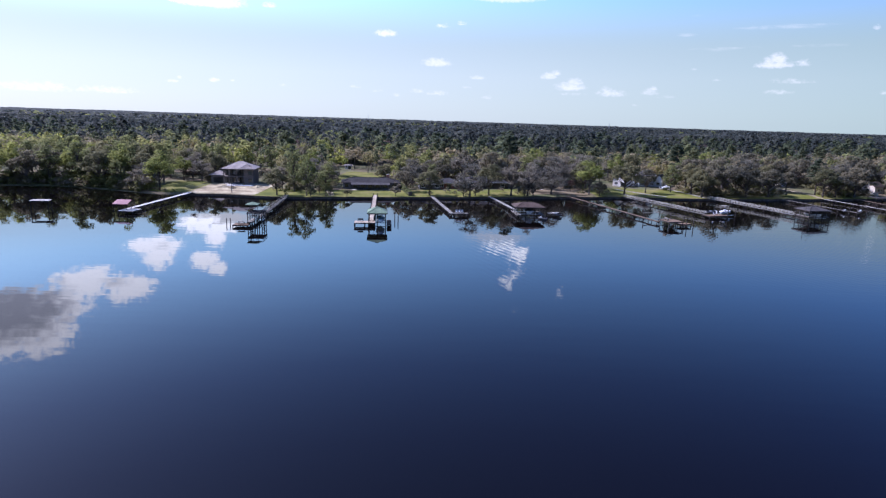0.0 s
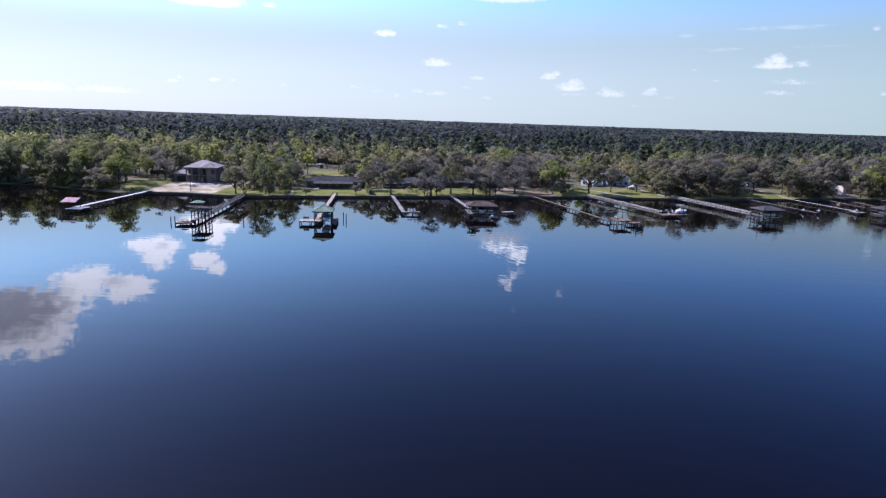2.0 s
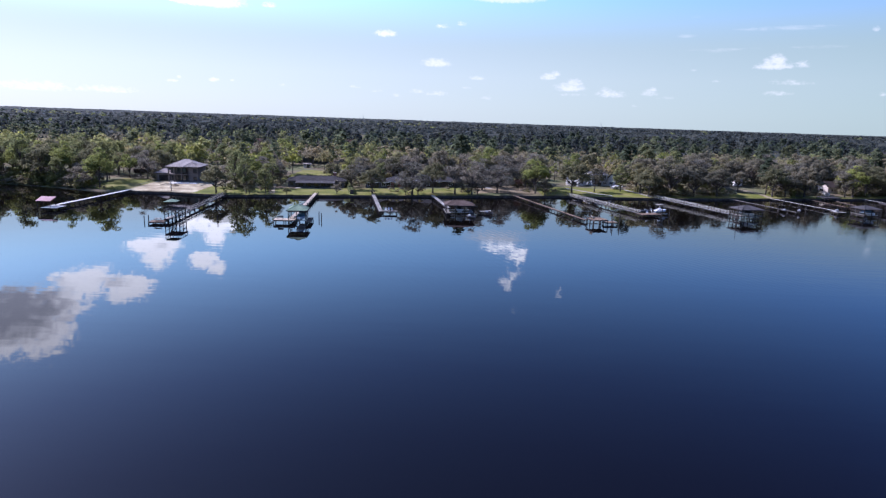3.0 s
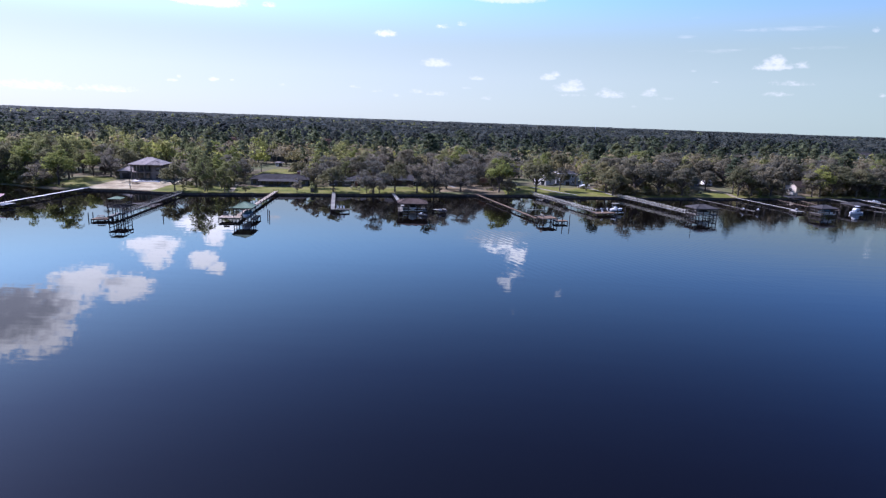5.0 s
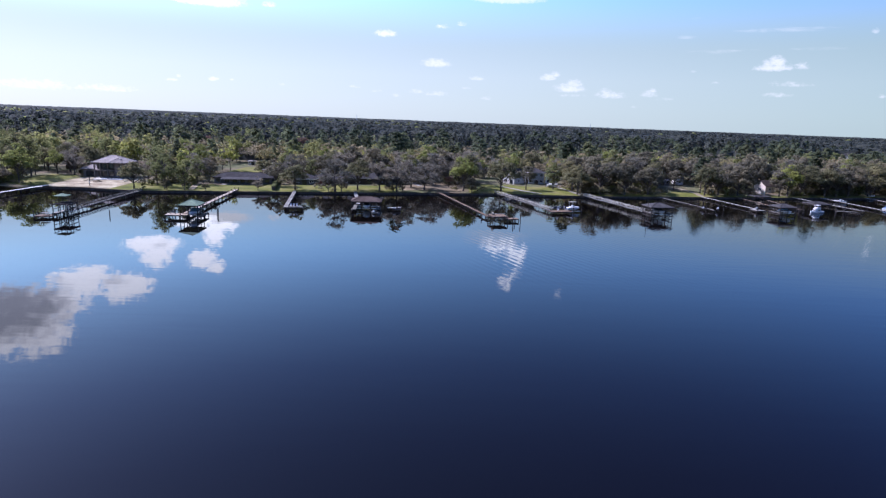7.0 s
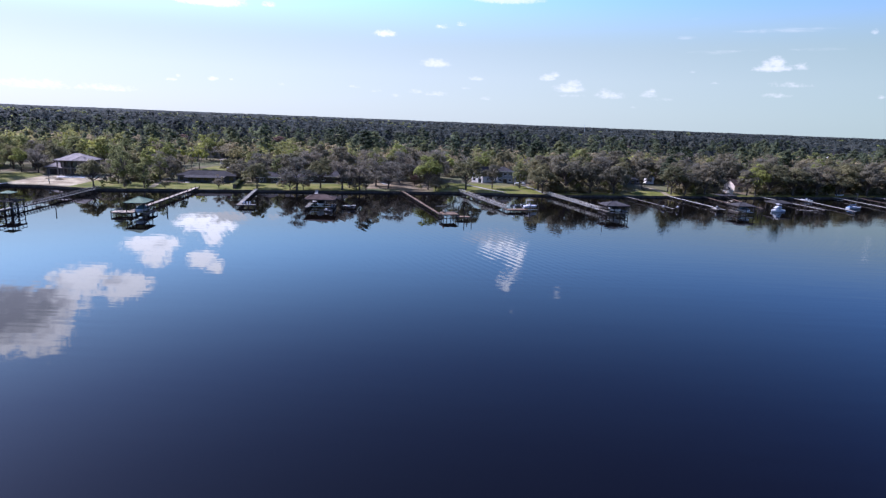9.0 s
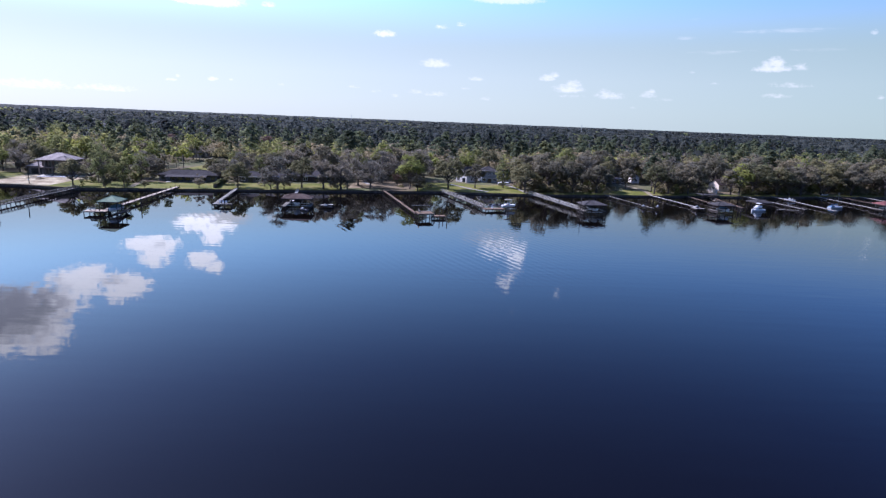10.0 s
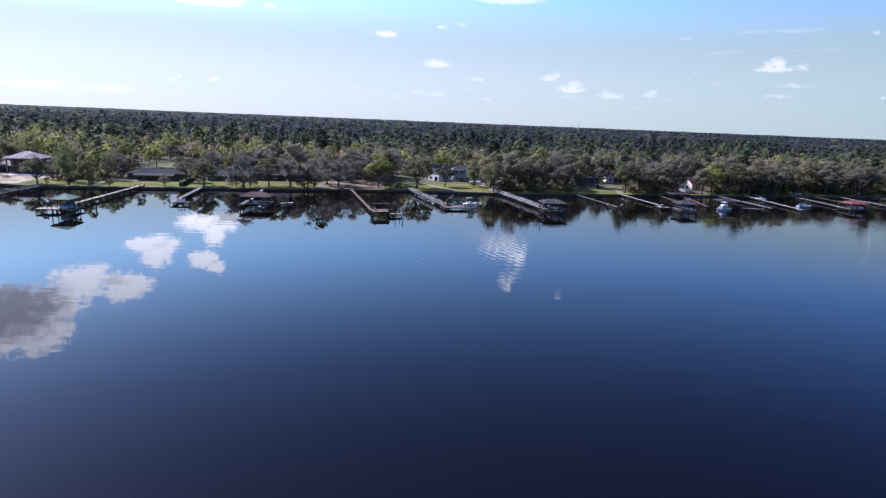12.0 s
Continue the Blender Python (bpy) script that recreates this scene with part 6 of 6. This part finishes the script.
def low_house():
    """The long low dark-roofed house with a screened porch."""
    x, y = -29.8, 244.8
    z = float(land_z(x, y))
    ob = thing("low_house", pose(x, y, z, 0, 0, 9), "long low house with dark grey roof and screened porch", "house", "houses on the river bank")
    shell(ob, -12, 11, 4.0, 14, 0, 2.6, WALL_GREY)
    roof(ob, pose(-0.5, 9, 2.76), 24.6, 11.4, 1.7, 15.0, ROOF_GREY, "dark grey shingle main roof", name="main_roof", fascia=FRAME_DARK)
    bm = bmesh.new()
    box(bm, (-8.8, -0.6, 0), (7.2, 4.6, 0.14), pose(0, 0, 2.25, 7))
    part("porch_roof", bm, ROOF_GREY, ob)
    for k in range(8):
        square_post(ob, -8.4 + k * 2.2, -0.2, 0, 2.25, 0.14, FRAME_DARK, "porch_post")
    part("porch_rail", boxed((-8.4, -0.24, 0.85), (7.0, -0.16, 0.95)), FRAME_DARK, ob)
    part("porch_slab", boxed((-8.8, -0.6, -0.05), (7.2, 4.0, 0.1)), CONCRETE, ob)
    for k in range(5):
        window(ob, pose(-7.0 + 3.1 * k, 4.0, 1.4), 1.8, 1.6, FRAME_DARK)
    window(ob, pose(9.2, 4.0, 1.4), 1.6, 1.3, FRAME_DARK)
    window(ob, pose(-10.6, 4.0, 1.4), 1.4, 1.3, FRAME_DARK)
    c = part("chimney", boxed((6.4, 10, 2.6), (7.6, 11, 5.6)), WALL_BRICK, ob)
    part("chimney_cap", boxed((6.3, 9.9, 5.6), (7.7, 11.1, 5.75)), CONCRETE, c)
    return ob


low_house()
house(-6.2, 252.5, 8, 9.0, 8, 2.5, 2.0, ROOF_GREY, WALL_GREY, "small dark house under a grey shingle roof", windows=3)
house(1.8, 256.0, 8, 9.5, 8, 2.5, 1.8, ROOF_GREY, WALL_BRICK, "low brick house with dark grey roof", windows=3)
house(18.0, 260.0, 8, 20.0, 9, 2.7, 2.2, ROOF_GREY, WALL_BROWN, "long dark brown house behind the bare bank trees", windows=4)
house(84.3, 287.5, -40, 6.6, 9.0, 3.8, 3.3, ROOF_GREY, WALL_WHITE, "white gabled cottage above the lawn", style="end", windows=2)
house(98.0, 289.0, 8, 7.6, 8, 5.7, 2.0, ROOF_GREY, WALL_BLUE, "two-storey blue-grey house with white trim", windows=3, storeys=2)
house(104.2, 291.0, -36, 3.8, 6, 3.6, 2.4, ROOF_GREY, WALL_WHITE, "narrow white gabled wing beside a blue-grey house", style="end", windows=1, door=False)
house(163.0, 302.0, 18, 11, 9, 2.8, 2.2, ROOF_GREY, WALL_GREY, "grey house at the end of a sandy drive", windows=4)
house(177.5, 313.0, 90, 7, 4.0, 3.2, 1.6, ROOF_GREY, WALL_WHITE, "narrow white gabled house behind mossy oaks", style="gable", windows=3)
house(210.2, 295.5, -66, 6.4, 7, 3.0, 2.6, ROOF_BROWN, WALL_CREAM, "cream gabled house among the oaks", style="end", windows=1, door=False)
small_boat(pose(264.0, 292.6, float(land_z(264, 292.6)), 0, 0, 20), 4.6, 1.7, 0.7, "white skiff lying on the grassy bank", None, False)
house(-54.0, 331.0, 5, 3.4, 3, 2.1, 0.5, ROOF_PALE, WALL_WHITE, "small white shed at the end of a lawn", windows=2)
house(-276.0, 622.0, 20, 15, 10, 8.5, 3.5, ROOF_PALE, WALL_WHITE, "tall pale house above the distant trees", windows=4, storeys=2)
house(495.0, 650.0, -20, 20, 11, 6.0, 3.6, ROOF_GREY, WALL_WHITE, "white house in a gap of the distant woods", windows=5, storeys=2)
house(287.0, 524.0, -10, 14, 9, 5.0, 3.0, ROOF_GREY, WALL_WHITE, "white house in a gap of the woods", windows=4, storeys=2)
house(249.0, 585.0, -10, 16, 10, 8.0, 4.0, ROOF_BROWN, WALL_CREAM, "brown-roofed house among the distant trees", windows=4, storeys=2)


def paved_path(points, width, mat, label, name="path_1", lift=0.1):
    """A strip of paving over the land through the points."""
    V, F = [], []
    pts = []
    for (x0, y0), (x1, y1) in zip(points[:-1], points[1:]):
        n = max(2, int(math.dist((x0, y0), (x1, y1)) / 1.5))
        pts += [(x0 + (x1 - x0) * k / n, y0 + (y1 - y0) * k / n) for k in range(n)]
    pts.append(points[-1])
    for k, (x, y) in enumerate(pts):
        a, b = pts[max(0, k - 1)], pts[min(len(pts) - 1, k + 1)]
        d = Vector((b[0] - a[0], b[1] - a[1])).normalized()
        for s in (-1, 1):
            px, py = x - d.y * s * width / 2, y + d.x * s * width / 2
            V.append((px, py, float(land_z(px, py)) + lift))
    for k in range(len(pts) - 1):
        F.append((2 * k, 2 * k + 1, 2 * k + 3, 2 * k + 2))
    return tagged(mesh_object(name, V, F, mats=[mat]), label, "path", kind="structure")


paved_path([(79, 276), (84, 268), (89, 260), (95, 254)], 1.8, CONCRETE, "pale concrete path down the lawn", "path_1")
paved_path([(105, 283), (109, 270), (112, 254)], 1.6, CONCRETE, "pale concrete path to a dock", "path_2")
paved_path([(164, 300), (168, 290), (170.5, 276), (169, 266)], 2.6, SAND, "sandy drive down to a dock", "path_3")
paved_path([(43, 280), (39, 270), (43, 262)], 2.0, CONCRETE, "pale drive across the clay yard", "path_4")
paved_path([(-52, 262), (-47, 240), (-43, 225)], 2.2, SAND, "bare sandy track beside the lawn", "path_5")


def hedge(points, w, h, label):
    """A clipped hedge of many small leaf clumps over a woody core."""
    r = np.random.default_rng(77)
    ob = thing("hedge", pose(points[0][0], points[0][1], float(land_z(*points[0]))), label, "hedge")
    P, O, core = [], [], bmesh.new()
    (x0, y0), (x1, y1) = points
    L = math.dist(*points)
    m = along((0, 0), (x1 - x0, y1 - y0))
    n = int(L * 60)
    for k in range(n):
        side = r.integers(3)
        u = r.uniform(0, L)
        q, o = ((u, r.uniform(-w / 2, w / 2), h), (0, 0, 1)) if side == 0 else ((u, (w / 2 if side == 1 else -w / 2), r.uniform(0.1, h)), (0, 1 if side == 1 else -1, 0.3))
        P.append(m @ (Vector(q) + Vector(r.normal(0, 0.09, 3))))
        O.append(m.to_3x3() @ Vector(o))
    v = leaf_cards(np.array(P), np.array(O), 0.42, r)
    mesh_object("foliage", v, np.arange(len(v)).reshape(-1, 4), mats=[LEAF_GREEN], parent=ob)
    box(core, (0, -w * 0.4, 0), (L, w * 0.4, h * 0.92), m)
    part("woody_core", core, BARK, ob)
    return ob


hedge([(-13.4, 231.5), (-20.5, 264)], 1.5, 1.8, "long clipped green hedge between two lawns")



def board_fence(a, b, h, label):
    """An upright board fence between two points of the land."""
    ob = thing("fence", along(a, b, float(land_z(*a))), label, "fence")
    n = int(math.dist(a, b) / 2.4)
    for k in range(n + 1):
        square_post(ob, k * 2.4, 0.08, -0.3, h + 0.08, 0.12, FRAME_DARK, "fence_post")
    for k in range(n):
        panel = bmesh.new()
        for j in range(12):
            box(panel, (k * 2.4 + 0.06 + j * 0.19, -0.02, 0.05), (k * 2.4 + 0.235 + j * 0.19, 0.01, h - 0.03 * (j % 2)))
        part("fence_panel", panel, WALL_BROWN, ob)
    return ob


board_fence((-119, 271), (-97.4, 275), 1.9, "weathered brown board fence behind the building lot")



def garden_wall(a, b, h, label):
    """A low rendered wall with piers and a coping."""
    ob = thing("garden_wall", along(a, b, float(land_z(*b))), label, "wall")
    n = math.dist(a, b)
    part("wall", boxed((0, -0.1, -0.3), (n, 0.1, h)), WALL_CREAM, ob)
    part("coping", boxed((-0.05, -0.15, h), (n + 0.05, 0.15, h + 0.07)), CONCRETE, ob)
    for k in range(4):
        part("pier", boxed((n * k / 3 - 0.2, -0.2, -0.3), (n * k / 3 + 0.2, 0.2, h + 0.22)), WALL_WHITE, ob)
    return ob


garden_wall((202.8, 289.5), (206.0, 282.8), 1.35, "low cream garden wall beside a gabled house")

# utility pole and builder's heap on the sandy lot
ob = thing("utility_pole", pose(-80.5, 223.6, float(land_z(-80.5, 223.6))), "slim dark timber pole on the sandy lot", "pole")
part("shaft", rodded((0, 0, -0.1), (0, 0, 6.6), 0.14, 0.1, 8), PILE, ob)
part("meter_box", boxed((-0.2, -0.3, 1.3), (0.2, -0.13, 1.9)), METAL, ob)
part("cross_arm", boxed((-0.7, -0.06, 6.0), (0.7, 0.06, 6.12)), PILE, ob)


def heap(x, y, w, h, mat, label, seed):
    r = np.random.default_rng(seed)
    ob = thing("heap", pose(x, y, float(land_z(x, y))), label, "heap")
    bm = bmesh.new()
    rings = []
    for k in range(5):
        rr = w / 2 * (1 - k / 5) ** 0.8
        rings.append([bm.verts.new((rr * math.cos(a) * r.uniform(0.8, 1.2), rr * math.sin(a) * r.uniform(0.8, 1.2), h * k / 5 * r.uniform(0.85, 1.1) + 0.04)) for a in np.linspace(0, 6.283, 12, endpoint=False)])
    top = bm.verts.new((0, 0, h))
    for a, b in zip(rings[:-1], rings[1:]):
        for i in range(12):
            bm.faces.new((a[i], a[(i + 1) % 12], b[(i + 1) % 12], b[i]))
    for i in range(12):
        bm.faces.new((rings[-1][i], rings[-1][(i + 1) % 12], top))
    part("mound", bm, mat, ob)
    return ob


heap(-84.6, 236.0, 3.4, 1.0, DIRT, "dark heap of earth on the building lot", 3)
heap(-89.0, 238.5, 5.0, 0.8, SAND, "pale sand heap on the building lot", 4)
heap(-76.0, 240.5, 4.4, 0.9, SAND, "pale sand heap on the building lot", 5)


ob = thing("tarpaulin", pose(-84.5, 243.2, float(land_z(-84.5, 243.2)) + 0.09, 0, 0, 5), "white sheeting spread before the unfinished house", "sheeting")
part("sheet", loft([(-5.6, -1.0), (-2.0, -1.3), (1.5, -0.9), (5.8, -1.2), (5.5, 0.9), (1.0, 1.2), (-2.4, 0.8), (-5.4, 1.1)], 0.0, 0.28, 0.88), WALL_WHITE, ob)
part("weight", boxed((-0.4, -0.3, 0.27), (0.5, 0.2, 0.5)), WALL_BLOCK, ob)


def mast(x, y, h, label):
    """A far lattice mast: three legs with rungs."""
    ob = thing("radio_mast", pose(x, y, 2.0), label, "mast")
    legs = [(2.2 * math.cos(a), 2.2 * math.sin(a)) for a in (0.5, 2.6, 4.7)]
    for px, py in legs:
        part("leg", rodded((px, py, 0), (px * 0.25, py * 0.25, h), 0.35, 0.25, 4), METAL, ob)
    for k in range(1, 9):
        f = 1 - 0.75 * k / 9
        for i in range(3):
            a, b = legs[i], legs[(i + 1) % 3]
            part("brace", rodded((a[0] * f, a[1] * f, h * k / 9), (b[0] * f, b[1] * f, h * k / 9), 0.15, n=3), METAL, ob)
    part("antenna", rodded((0, 0, h), (0, 0, h + 5), 0.2, 0.1, 4), METAL, ob)
    return ob


mast(-388, 3000, 42, "thin radio mast on the horizon")
mast(477, 1780, 33, "thin radio mast above the far woods")
small_boat(pose(104.0, 279.0, float(land_z(104, 279)) + 0.55, 0, 0, 20), 6.0, 2.2, 0.9, "white boat parked on the lawn", None, True)
ob = thing("boat_trailer", pose(104.0, 279.0, float(land_z(104, 279)), 0, 0, 20), "steel boat trailer standing on the lawn", "trailer")
part("frame", boxed((-2.6, -0.6, 0.42), (3.4, 0.6, 0.54)), METAL, ob)
for y in (-0.95, 0.95):
    part("wheel", rodded((-0.8, y - 0.1, 0.32), (-0.8, y + 0.1, 0.32), 0.32, n=14), BLACK_RUB, ob)
part("axle", rodded((-0.8, -0.9, 0.32), (-0.8, 0.9, 0.32), 0.05), METAL, ob)
flat_cover(pose(193.5, 263.5, 0, 0, 0, 14), 9.0, 5.0, 2.2, 2, ROOF_GREY, "low grey roof of a boat shelter at the bank")
